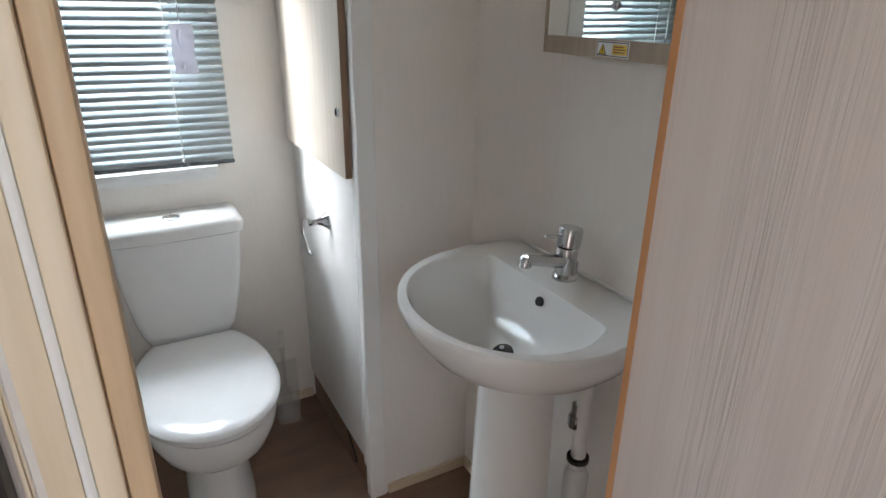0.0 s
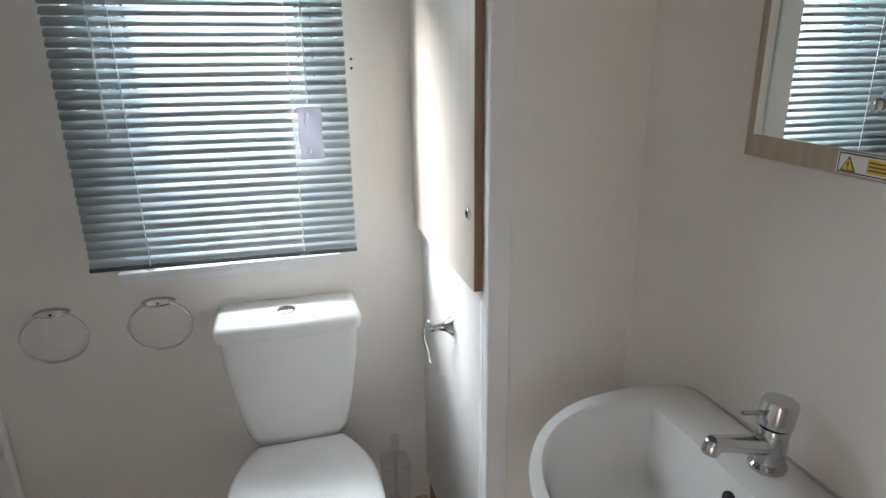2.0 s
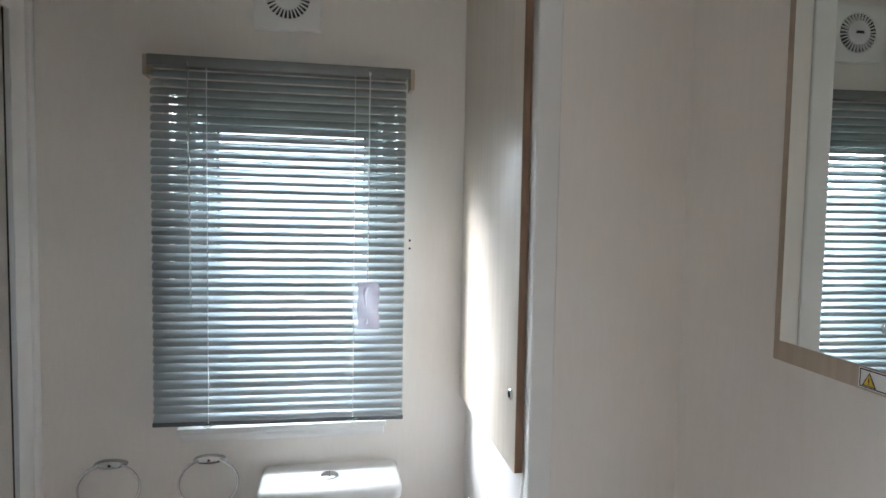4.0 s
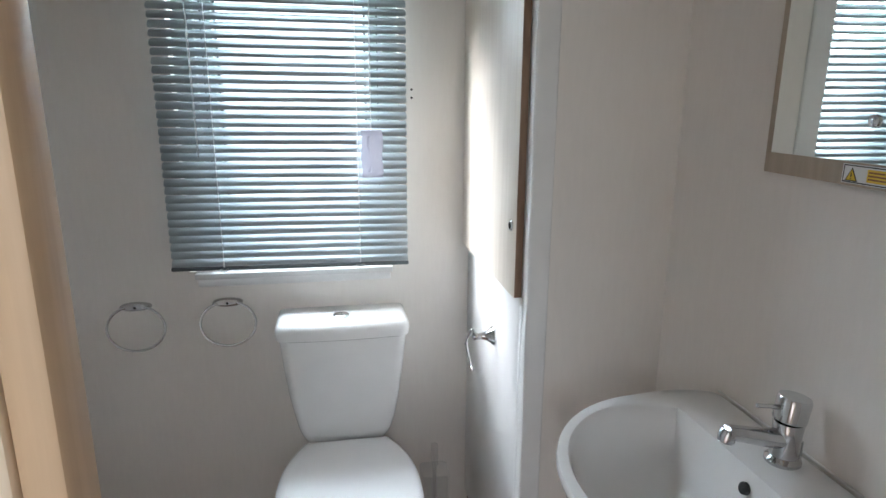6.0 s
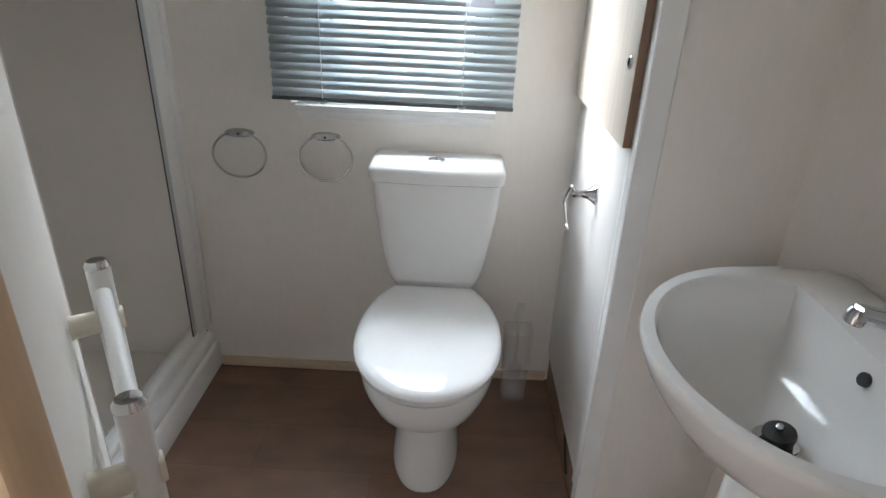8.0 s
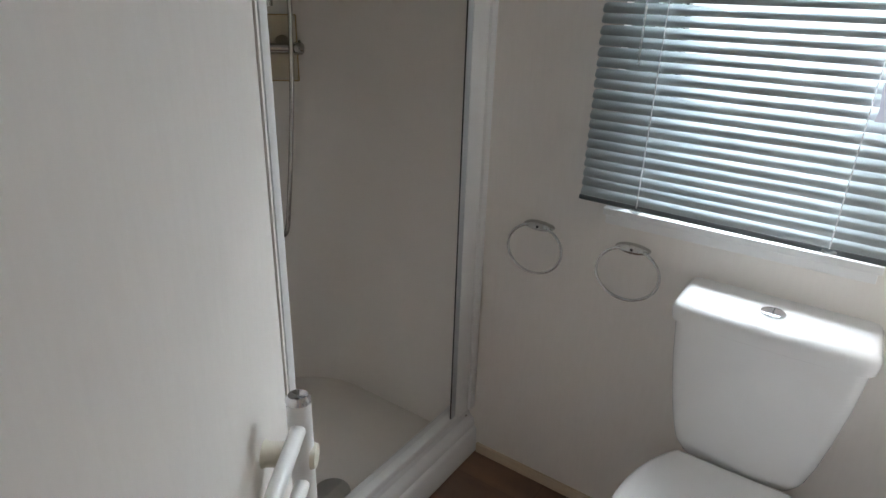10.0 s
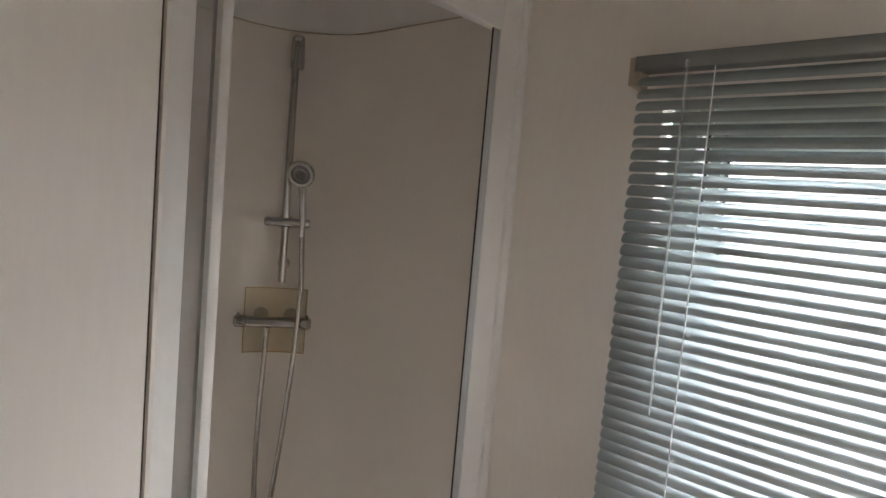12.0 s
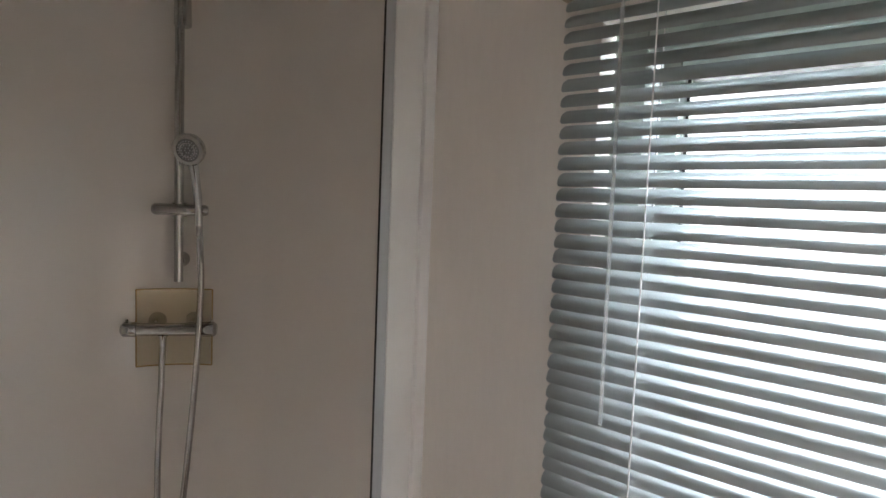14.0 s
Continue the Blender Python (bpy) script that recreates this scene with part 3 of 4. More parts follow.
def wall_fan():
    cx, cz = 0.023, 2.094
    t = thing("extractor_fan", (cx, NORTH, 2.0), "white square extractor fan with a round slotted grille", "fan")
    part("housing", boxes((cx - 0.088, cx + 0.088, NORTH - 0.022, NORTH - 0.0005, cz - 0.088, cz + 0.088), bevel=0.006), WHITE_TRIM, t)
    part("recess", lathe((cx, NORTH - 0.0215, cz), (0, -1, 0), [(0, 0.058), (0.0012, 0.058), (0.0012, 0.0)], 32), BLACK, t, "dark round grille recess")
    part("hub", lathe((cx, NORTH - 0.022, cz), (0, -1, 0), [(0, 0.036), (0.006, 0.036), (0.009, 0.030), (0.010, 0.0)], 28), WHITE_TRIM, t)
    part("indicator", boxes((cx - 0.012, cx + 0.012, NORTH - 0.0335, NORTH - 0.031, cz - 0.004, cz + 0.004)), DARK_PRINT, t)
    for i in range(30):
        a = math.tau * i / 30
        bm = boxes((cx - 0.0022, cx + 0.0022, NORTH - 0.027, NORTH - 0.0225, cz + 0.034, cz + 0.060))
        bmesh.ops.rotate(bm, verts=bm.verts, cent=(cx, NORTH, cz), matrix=Matrix.Rotation(a, 3, 'Y'))
        part("fin", bm, WHITE_TRIM, t, smooth=False)


# ---- toilet ----
TX = 0.145


def seat_outline(z, grow=0.0, n=36):
    """The outline of seat and lid: a narrow hinge end opening into a round front."""
    pts = []
    back, wide, front, hb, hw = 1.744, 1.485, 1.228, 0.120, 0.187
    for k in range(n + 1):
        a = math.pi * k / n
        if k <= n:
            pts.append((hw * math.cos(a), wide - (wide - front) * math.sin(a) ** 0.92))
    left = []
    for k in range(1, 11):
        u = k / 10
        e = u ** 2.5
        left.append((-(hw + (hb - hw) * e), wide + (back - wide) * u))
    right = [(-x, y) for x, y in left][::-1]
    loop = pts + left + right
    cx, cy = 0.0, 1.47
    return [(TX + x * (1 + grow / 0.187), cy + (y - cy) * (1 + grow / 0.25), z) for x, y in loop]


def toilet():
    t = thing("toilet", (TX, 1.55, 0.0), "white ceramic close-coupled toilet with the lid closed", "toilet")

    def ring(z, hx, front, back=1.80, e=2.4, n=40):
        cy, hy = (front + back) / 2, (back - front) / 2
        out = []
        for k in range(n):
            a = math.tau * k / n
            c, s = math.cos(a), math.sin(a)
            y = cy + hy * math.copysign(abs(s) ** (2 / e), s)
            u = max(0.0, min(1.0, (y - 1.44) / 0.30))
            slim = 1 - max(0.0, (hx - 0.09)) / hx * u * u * (3 - 2 * u) * 0.75
            out.append((TX + hx * slim * math.copysign(abs(c) ** (2 / e), c), y, z))
        return out
    part("pan", loft([ring(0, 0.094, 1.366), ring(0.012, 0.097, 1.362), ring(0.03, 0.095, 1.366), ring(0.09, 0.089, 1.376), ring(0.16, 0.085, 1.385), ring(0.215, 0.088, 1.382, 1.82),
                      ring(0.240, 0.106, 1.350, 1.83), ring(0.270, 0.138, 1.300, 1.845, 2.3), ring(0.305, 0.166, 1.262, 1.86, 2.25), ring(0.345, 0.180, 1.241, 1.865, 2.2), ring(0.380, 0.184, 1.234, 1.868, 2.2), ring(0.398, 0.181, 1.237, 1.866, 2.2)]), CERAMIC, t)
    part("seat", loft([seat_outline(0.3985, -0.016), seat_outline(0.400, -0.013), seat_outline(0.405, -0.013), seat_outline(0.4065, -0.015)]), SEAT_WHITE, t, "white plastic seat")
    part("lid", loft([seat_outline(0.407, -0.007), seat_outline(0.409, -0.002), seat_outline(0.414, 0.0), seat_outline(0.424, 0.001), seat_outline(0.431, -0.004), seat_outline(0.4355, -0.012), seat_outline(0.4385, -0.026), seat_outline(0.4405, -0.055), seat_outline(0.4415, -0.11)]), SEAT_WHITE, t, "white plastic lid, closed")
    for s in (-1, 1):
        part("hinge", tube([(TX + s * 0.05, 1.736, 0.424), (TX + s * 0.085, 1.736, 0.424)], 0.007, 10), SEAT_WHITE, t)

    def cist(z, hx, front, r=0.03):
        back = NORTH - 0.004
        flat, n = hx - r, 12
        right = [(TX + flat + r * math.sin(q), front + 0.008 + r * (1 - math.cos(q)), z) for q in (radians(90 - 15 * k) for k in range(6))]
        bow = [(TX + flat * u, front + 0.008 * u * u, z) for u in (1 - 2 * k / n for k in range(n + 1))]
        left = [(2 * TX - x, y, z) for x, y, z in right[::-1]]
        return right + bow + left + [(TX - hx, back, z), (TX + hx, back, z)]
    part("cistern", loft([cist(0.400, 0.120, 1.775), cist(0.436, 0.131, 1.748), cist(0.45, 0.136, 1.744), cist(0.50, 0.148, 1.739), cist(0.57, 0.160, 1.734), cist(0.66, 0.172, 1.728), cist(0.752, 0.180, 1.724)]), CERAMIC, t)
    part("cistern_lid", loft([cist(0.7525, 0.181, 1.722), cist(0.757, 0.187, 1.714), cist(0.775, 0.189, 1.712), cist(0.787, 0.188, 1.713), cist(0.794, 0.184, 1.718), cist(0.799, 0.177, 1.727), cist(0.801, 0.166, 1.741)]), CERAMIC, t)
    b = part("flush_button", lathe((TX - 0.004, 1.797, 0.800), (0, 0, 1), [(0, 0.024), (0.004, 0.024), (0.006, 0.021), (0.006, 0.0)], 28), CHROME, t, "round chrome dual flush button")
    part("button_split", boxes((TX - 0.005, TX - 0.003, 1.777, 1.817, 0.8058, 0.8068)), DARK_PRINT, b)


def toilet_brush():
    x, y = 0.418, 1.80
    t = thing("toilet_brush", (x, y, 0), "frosted plastic toilet brush in its holder beside the toilet", "toilet brush")
    part("holder", loft([rounded_rect(x, y, 0.040, 0.040, 0.0, 0.015), rounded_rect(x, y, 0.045, 0.045, 0.26, 0.018), rounded_rect(x, y, 0.040, 0.040, 0.26, 0.016), rounded_rect(x, y, 0.036, 0.036, 0.01, 0.014)], True, True), FROST, t)
    part("handle", lathe((x, y, 0.02), (0, 0, 1), [(0, 0.022), (0.1, 0.022), (0.11, 0.006), (0.25, 0.006), (0.26, 0.012), (0.33, 0.011), (0.335, 0.004)], 14), FROST, t)


# ---- basin ----
BX, BY, BZ = 0.64, 0.85, 0.85


def outline_radius(inside, a):
    lo, hi = 0.0, 0.5
    for _ in range(22):
        mid = (lo + hi) / 2
        if inside(BX + mid * math.cos(a), BY + mid * math.sin(a)):
            lo = mid
        else:
            hi = mid
    return lo


def outer_in(x, y):
    if x > EAST - 0.001:
        return False
    if x < 0.715:
        return ((x - 0.715) / 0.256) ** 2 + ((y - BY) / 0.265) ** 2 <= 1
    return abs(y - BY) <= 0.265 - 0.035 * ((x - 0.715) / 0.145) ** 2


def inner_in(x, y):
    return x <= 0.757 and ((x - 0.665) / 0.183) ** 2 + ((y - BY) / 0.222) ** 2 <= 1


def basin():
    t = thing("pedestal_basin", (0.72, BY, 0.0), "white ceramic pedestal washbasin against the wall", "washbasin")
    n = 96
    angs = [math.tau * k / n for k in range(n)]
    ro = [outline_radius(outer_in, a) for a in angs]
    ri = [outline_radius(inner_in, a) for a in angs]

    def ring(radii, s, z, lift=0.0):
        out = []
        for a, r in zip(angs, radii):
            x, y = BX + s * r * math.cos(a), BY + s * r * math.sin(a)
            up = lift * max(0.0, min(1.0, (x - 0.70) / 0.12))
            out.append((x, y, z + up))
        return out

    def blend(u, z):
        return ring([o + (i - o) * u for o, i in zip(ro, ri)], 1.0, z, 0.012)

    def wall_ring(s, z):
        out = []
        for a, r in zip(angs, ro):
            x, y = BX + r * math.cos(a), BY + r * math.sin(a)
            k = max(0.0, min(1.0, (x - 0.70) / 0.12))
            cx = 0.72 + 0.139 * k
            out.append((cx + (x - cx) * s, BY + (y - BY) * (s + (1 - s) * 0.0), z))
        return out
    rows = [wall_ring(0.34, 0.69), wall_ring(0.46, 0.695), wall_ring(0.64, 0.718), wall_ring(0.80, 0.748), wall_ring(0.885, 0.778), wall_ring(0.952, 0.806), wall_ring(0.988, 0.830), ring(ro, 1.0, 0.840, 0.004),
            ring(ro, 0.994, 0.847, 0.010), blend(0.10, 0.850), blend(0.5, 0.851), blend(0.88, 0.850), blend(1.0, 0.846),
            ring(ri, 0.975, 0.836), ring(ri, 0.93, 0.81), ring(ri, 0.86, 0.778), ring(ri, 0.74, 0.752), ring(ri, 0.55, 0.735), ring(ri, 0.33, 0.724), ring(ri, 0.15, 0.719), ring(ri, 0.03, 0.718)]
    part("bowl", loft(rows), CERAMIC, t)
    prof = []
    for z, hx, hy in ((0.0, 0.112, 0.122), (0.02, 0.112, 0.122), (0.06, 0.106, 0.116), (0.2, 0.101, 0.111), (0.45, 0.094, 0.104), (0.6, 0.088, 0.099), (0.705, 0.086, 0.097)):
        rowp = []
        for k in range(25):
            a = math.pi / 2 + math.pi * k / 24
            rowp.append((0.725 + hx * 1.15 * math.cos(a), BY - 0.010 + hy * math.sin(a), z))
        for k in range(25):
            a = 3 * math.pi / 2 - math.pi * k / 24
            rowp.append((0.725 + (hx - 0.014) * 1.15 * math.cos(a), BY - 0.010 + (hy - 0.014) * math.sin(a), z))
        prof.append(rowp)
    part("pedestal", loft(prof), CERAMIC, t)
    part("overflow", lathe((0.7485, BY - 0.008, 0.822), (-0.9, 0, 0.35), [(-0.004, 0.010), (0.003, 0.010), (0.004, 0.009), (0.004, 0.0)], 18), BLACK, t, "dark round overflow hole")


def basin_sealant():
    t = thing("sealant_bead", (EAST - 0.003, BY, 0.86), "thin white sealant bead between basin and wall", "sealant")
    part("bead", tube(smooth_path([(EAST - 0.002, BY - 0.225, 0.862), (EAST - 0.0025, BY, 0.8645), (EAST - 0.002, BY + 0.225, 0.862)], 6), 0.0024, 8), WHITE_TRIM, t)


def basin_waste():
    x, y = 0.655, BY - 0.022
    t = thing("basin_waste", (x, y, 0.72), "chrome basin waste with a black rubber plug", "plug")
    part("flange", lathe((x, y, 0.7185), (0, 0, 1), [(0, 0.034), (0.004, 0.033), (0.006, 0.028), (0.003, 0.022), (0.002, 0.0)], 26), CHROME, t)
    bm = lathe((x + 0.002, y, 0.722), (-0.25, -0.05, 0.95), [(0, 0.018), (0.014, 0.022), (0.019, 0.021), (0.021, 0.012), (0.022, 0.0)], 22)
    p = part("plug", bm, BLACK, t, "black rubber plug")
    part("knob", lathe((x - 0.003, y - 0.001, 0.742), (-0.25, -0.05, 0.95), [(0, 0.004), (0.005, 0.006), (0.009, 0.005), (0.011, 0.0)], 12), CHROME, p)


def basin_tap():
    x, y, z = 0.812, BY - 0.004, 0.8615
    t = thing("basin_mixer_tap", (x, y, z), "polished chrome mixer tap on the basin", "tap")
    part("base", lathe((x, y, z), (0, 0, 1), [(0, 0.027), (0.005, 0.027), (0.008, 0.0235), (0.012, 0.0215)], 26), CHROME, t)
    part("body", lathe((x, y, z + 0.010), (0.02, 0, 1), [(0, 0.0212), (0.03, 0.0212), (0.055, 0.0225), (0.058, 0.021), (0.058, 0.0)], 26), CHROME, t)
    h = part("handle", lathe((x + 0.0012, y, z + 0.0695), (0.12, 0, 1), [(0, 0.0215), (0.002, 0.0245), (0.036, 0.0250), (0.040, 0.0232), (0.041, 0.0)], 26), CHROME, t)
    part("lever", tube([(x - 0.020, y, z + 0.094), (x - 0.036, y, z + 0.097), (x - 0.058, y + 0.001, z + 0.100)], [0.0040, 0.0034, 0.0034], 10), CHROME, h)
    part("spout", tube([(x - 0.008, y, z + 0.040), (x - 0.035, y, z + 0.044), (x - 0.080, y, z + 0.055), (x - 0.104, y, z + 0.060)], [0.0175, 0.0145, 0.0125, 0.0120], 16), CHROME, t)
    part("aerator", lathe((x - 0.101, y, z + 0.066), (-0.2, 0, -1), [(0, 0.010), (0.004, 0.0130), (0.020, 0.0130), (0.022, 0.011), (0.018, 0.009), (0.018, 0.0)], 18), CHROME, t)
    part("pop_up_rod", tube([(x + 0.030, y, z), (x + 0.030, y, z + 0.03)], [0.003, 0.003], 8), CHROME, t)


def waste_pipe():
    x, y = 0.80, 0.735
    t = thing("waste_pipe", (x, y, 0.0), "white plastic pipe with a dark collar behind the pedestal", "pipe")
    part("pipe", tube([(x, y, 0.0), (x, y, 0.40), (x, y, 0.68)], [0.016, 0.016, 0.016], 16), WHITE_TRIM, t)
    part("trap", lathe((x, y, 0.36), (0, 0, 1), [(0, 0.018), (0.01, 0.026), (0.08, 0.027), (0.10, 0.018)], 18), WHITE_TRIM, t)
    part("collar", lathe((x, y, 0.475), (0, 0, 1), [(0, 0.020), (0.003, 0.024), (0.012, 0.024), (0.014, 0.020)], 18), DARK_PRINT, t, "dark threaded collar")
    part("valve", lathe((x - 0.01, y + 0.01, 0.56), (0, 0, 1), [(0, 0.012), (0.004, 0.015), (0.03, 0.015), (0.034, 0.010), (0.06, 0.010)], 8), DULL_CHROME, t, "metal isolating valve")


def mirror_panel():
    t = thing("wall_mirror", (EAST, 0.68, 1.30), "rectangular mirror on a taupe backing board", "mirror")
    part("backing_board", boxes((EAST - 0.016, EAST - 0.0005, 0.40, 1.010, 1.297, 2.14), bevel=0.0015), BOARD, t, "taupe wood-foil backing board")
    part("mirror", boxes((EAST - 0.022, EAST - 0.0165, 0.42, 0.989, 1.330, 2.11), bevel=0.001), MIRROR, t, "silvered glass", smooth=False)
    part("mirror_dome", lathe((EAST - 0.022, 0.795, 1.385), (-1, 0, 0), [(0, 0.009), (0.003, 0.0085), (0.005, 0.005), (0.0055, 0.0)], 16), CHROME, t, "small round chrome dome on the mirror")
    # hung a little askew, standing off the wall towards the door
    t.location.x -= 0.0185
    t.rotation_euler = (0, 0, radians(-2.7))


def warning_sticker():
    x = EAST - 0.0165
    t = thing("warning_sticker", (x, 0.80, 1.30), "small white and yellow warning sticker under the mirror", "sticker")
    part("backing", boxes((x - 0.0010, x, 0.757, 0.841, 1.301, 1.327)), PAPER, t, smooth=False)
    b = x - 0.0010
    part("border", boxes((b - 0.0004, b, 0.759, 0.839, 1.3245, 1.3260), (b - 0.0004, b, 0.759, 0.839, 1.3020, 1.3035), (b - 0.0004, b, 0.759, 0.7602, 1.3035, 1.3245), (b - 0.0004, b, 0.8378, 0.839, 1.3035, 1.3245)), DARK_PRINT, t, "black border line", smooth=False)
    part("yellow_field", boxes((b - 0.0004, b, 0.762, 0.798, 1.3055, 1.3225)), YELLOW, t, "yellow text field", smooth=False)
    for z, y0 in ((1.3175, 0.770), (1.3130, 0.765), (1.3085, 0.766)):
        part("text_bar", boxes((b - 0.0007, b - 0.0004, y0, 0.796, z, z + 0.0022)), RED_PRINT, t, smooth=False)
    tri = bmesh.new()
    for k, (s, off) in enumerate(((1.0, 0.0004), )):
        v0 = [tri.verts.new((b - off, 0.824 + 0.011 * a, 1.304 + c)) for a, c in ((-1, 0), (1, 0), (0, 0.0185))]
        v1 = [tri.verts.new((b, 0.824 + 0.011 * a, 1.304 + c)) for a, c in ((-1, 0), (1, 0), (0, 0.0185))]
        tri.faces.new(v0)
        tri.faces.new(v1[::-1])
        for i in range(3):
            j = (i + 1) % 3
            tri.faces.new((v0[i], v0[j], v1[j], v1[i]))
    part("triangle", tri, DARK_PRINT, t, "black warning triangle", smooth=False)
    tri = bmesh.new()
    v0 = [tri.verts.new((b - 0.0008, 0.824 + 0.0083 * a, 1.3055 + c)) for a, c in ((-1, 0), (1, 0), (0, 0.0142))]
    v1 = [tri.verts.new((b - 0.0004, 0.824 + 0.0083 * a, 1.3055 + c)) for a, c in ((-1, 0), (1, 0), (0, 0.0142))]
    tri.faces.new(v0)
    tri.faces.new(v1[::-1])
    for i in range(3):
        j = (i + 1) % 3
        tri.faces.new((v0[i], v0[j], v1[j], v1[i]))
    part("triangle_field", tri, YELLOW, t, "yellow triangle field", smooth=False)
    part("exclamation_mark", boxes((b - 0.0012, b - 0.0008, 0.8232, 0.8248, 1.3095, 1.3155), (b - 0.0012, b - 0.0008, 0.8232, 0.8248, 1.3068, 1.3083)), DARK_PRINT, t, smooth=False)
    t.location.x -= 0.0131
    t.rotation_euler = (0, 0, radians(-2.7))


# ---- towel rings, roll holder ----
def towel_ring(x, z):
    t = thing("towel_ring", (x, NORTH, z), "chrome towel ring on an oval wall plate", "towel ring", "towel rings under the window")
    bm = bmesh.new()
    rings = []
    for d, s in ((0.0, 1.0), (0.010, 1.0), (0.016, 0.85), (0.018, 0.5)):
        rings.append([(x + 0.043 * s * math.cos(a), NORTH - 0.0005 - d, z + 0.0125 * s * math.sin(a)) for a in (math.tau * k / 28 for k in range(28))])
    part("wall_plate", loft(rings, bm=bm), DULL_CHROME, t, "oval chrome plate")
    part("screw", lathe((x, NORTH - 0.018, z), (0, -1, 0), [(0, 0.004), (0.0015, 0.0035), (0.0015, 0.0)], 10), DARK_PRINT, t)
    pts = []
    for k in range(41):
        a = radians(118 + 304 * k / 40)
        px, pz = 0.078 * math.cos(a), 0.066 * math.sin(a)
        pts.append((x + px, NORTH - 0.020 - 0.012 * (0.066 - pz) / 0.132, z - 0.060 + pz))
    pts = [(x - 0.022, NORTH - 0.012, z + 0.001)] + pts + [(x + 0.022, NORTH - 0.012, z + 0.001)]
    part("ring", tube(pts, 0.0037, 10), CHROME, t)
    return t


def roll_holder():
    x, y, z = CLOSET_X, 1.562, 0.806
    t = thing("toilet_roll_holder", (x, y, z), "empty chrome toilet roll holder on the cupboard side", "roll holder")
    part("rose", lathe((x - 0.0005, y, z), (-1, 0, 0), [(0, 0.026), (0.004, 0.026), (0.010, 0.020), (0.022, 0.0115), (0.040, 0.0085), (0.052, 0.010), (0.058, 0.008), (0.060, 0.0)], 24), CHROME, t)
    part("arm", tube(smooth_path([(x - 0.050, y, z), (x - 0.056, y + 0.004, z + 0.014), (x - 0.060, y + 0.020, z + 0.010), (x - 0.064, y + 0.052, z - 0.036), (x - 0.064, y + 0.052, z - 0.046), (x - 0.062, y + 0.0, z - 0.082), (x - 0.061, y - 0.02, z - 0.086)], 6), 0.0038, 10), CHROME, t)


# ---- shower ----
SX, SY0, SY1 = -0.615, 1.02, 1.882


def shower():
    t = thing("shower_enclosure", (-1.0, 1.45, 0.0), "open built-in shower cubicle with a white frame", "shower")
    # lining with rounded back corners
    cx, cy, r = -1.10, 1.60, 0.264
    xw, yb = cx - r, cy + r
    pts = [(SX - 0.012, yb)]
    for k in range(13):
        a = radians(90 + 90 * k / 12)
        pts.append((cx + r * math.cos(a), cy + r * math.sin(a)))
    for k in range(7):
        a = radians(180 + 90 * k / 6)
        pts.append((xw + 0.06 + 0.06 * math.cos(a), SY0 + 0.06 + 0.06 * math.sin(a)))
    pts.append((SX - 0.03, SY0))
    inner = pts
    outer = []
    for i, (x, y) in enumerate(pts):
        a, b = pts[max(i - 1, 0)], pts[min(i + 1, len(pts) - 1)]
        dx, dy = b[0] - a[0], b[1] - a[1]
        d = math.hypot(dx, dy)
        outer.append((x + dy / d * 0.004, y - dx / d * 0.004))
    loop = inner + outer[::-1]
    part("lining", loft([[(x, y, z) for x, y in loop] for z in (0.05, 1.1, 2.055)]), LINING, t, "glossy cream wall lining with a rounded corner")
    cap = []
    for (x, y), (u, v) in zip(inner, outer):
        cap.append(((x * 2 - u), (y * 2 - v)))
    loop = cap + outer[::-1]
    part("lining_top_bead", loft([[(x, y, z) for x, y in loop] for z in (2.0555, 2.0575)]), BOARD, t, "dark sealant line above the lining")
    loop = inner + outer[::-1]
    part("upper_lining", loft([[(x, y, z) for x, y in loop] for z in (2.058, CEILING - 0.001)]), WHITE_TRIM, t, "white upper wall strip")
    # tray
    tray = bmesh.new()
    x0, x1, y0, y1 = xw, SX + 0.02, SY0, SY1 - 0.012
    box(tray, x0, x1 - 0.06, y0, y1, 0.0, 0.05)
    tr = part("tray", tray, LINING, t, "cream acrylic shower tray floor")
    prof = [(0.0, 0.0), (0.0, 0.085), (0.006, 0.096), (0.010, 0.098), (0.010, 0.118), (0.016, 0.128), (0.028, 0.136), (0.032, 0.150), (0.040, 0.163), (0.052, 0.168), (0.075, 0.168), (0.085, 0.160), (0.085, 0.0)]
    part("tray_front", loft([[(x1 + 0.002 - d, y, z) for d, z in prof] for y in (SY0 + 0.0, (SY0 + SY1) / 2, SY1 + 0.006)]), ACRYLIC, t, "stepped white tray front")
    part("drain", lathe((-0.80, 1.435, 0.0503), (0, 0, 1), [(0, 0.055), (0.004, 0.053), (0.006, 0.045), (0.004, 0.0)], 26), CHROME, tr)
    # frame
    fx0, fx1, top = SX - 0.026, SX + 0.002, 2.0
    zb = 0.169
    fr = part("frame_post", boxes((fx1 - 0.012, fx1, 1.790, 1.862, zb, 2.24), bevel=0.004), WHITE_TRIM, t, "white wall post")
    part("post_moulding", boxes((fx0 - 0.002, fx1 + 0.008, 1.862, NORTH - 0.001, zb, 2.24), bevel=0.004), WHITE_TRIM, t)
    part("seal", boxes((fx1 - 0.006, fx1 - 0.003, 1.7655, 1.7675, zb, 1.985)), BLACK, t, "black door seal")
    part("channel", boxes((fx1 - 0.009, fx1 - 0.002, 1.7678, 1.790, zb, 1.985), bevel=0.0015), CHANNEL, t, "satin aluminium channel")
    part("frame_post", boxes((fx0, fx1, SY0 - 0.006, 1.129, zb, 2.24), bevel=0.004), WHITE_TRIM, t, "white wall post")
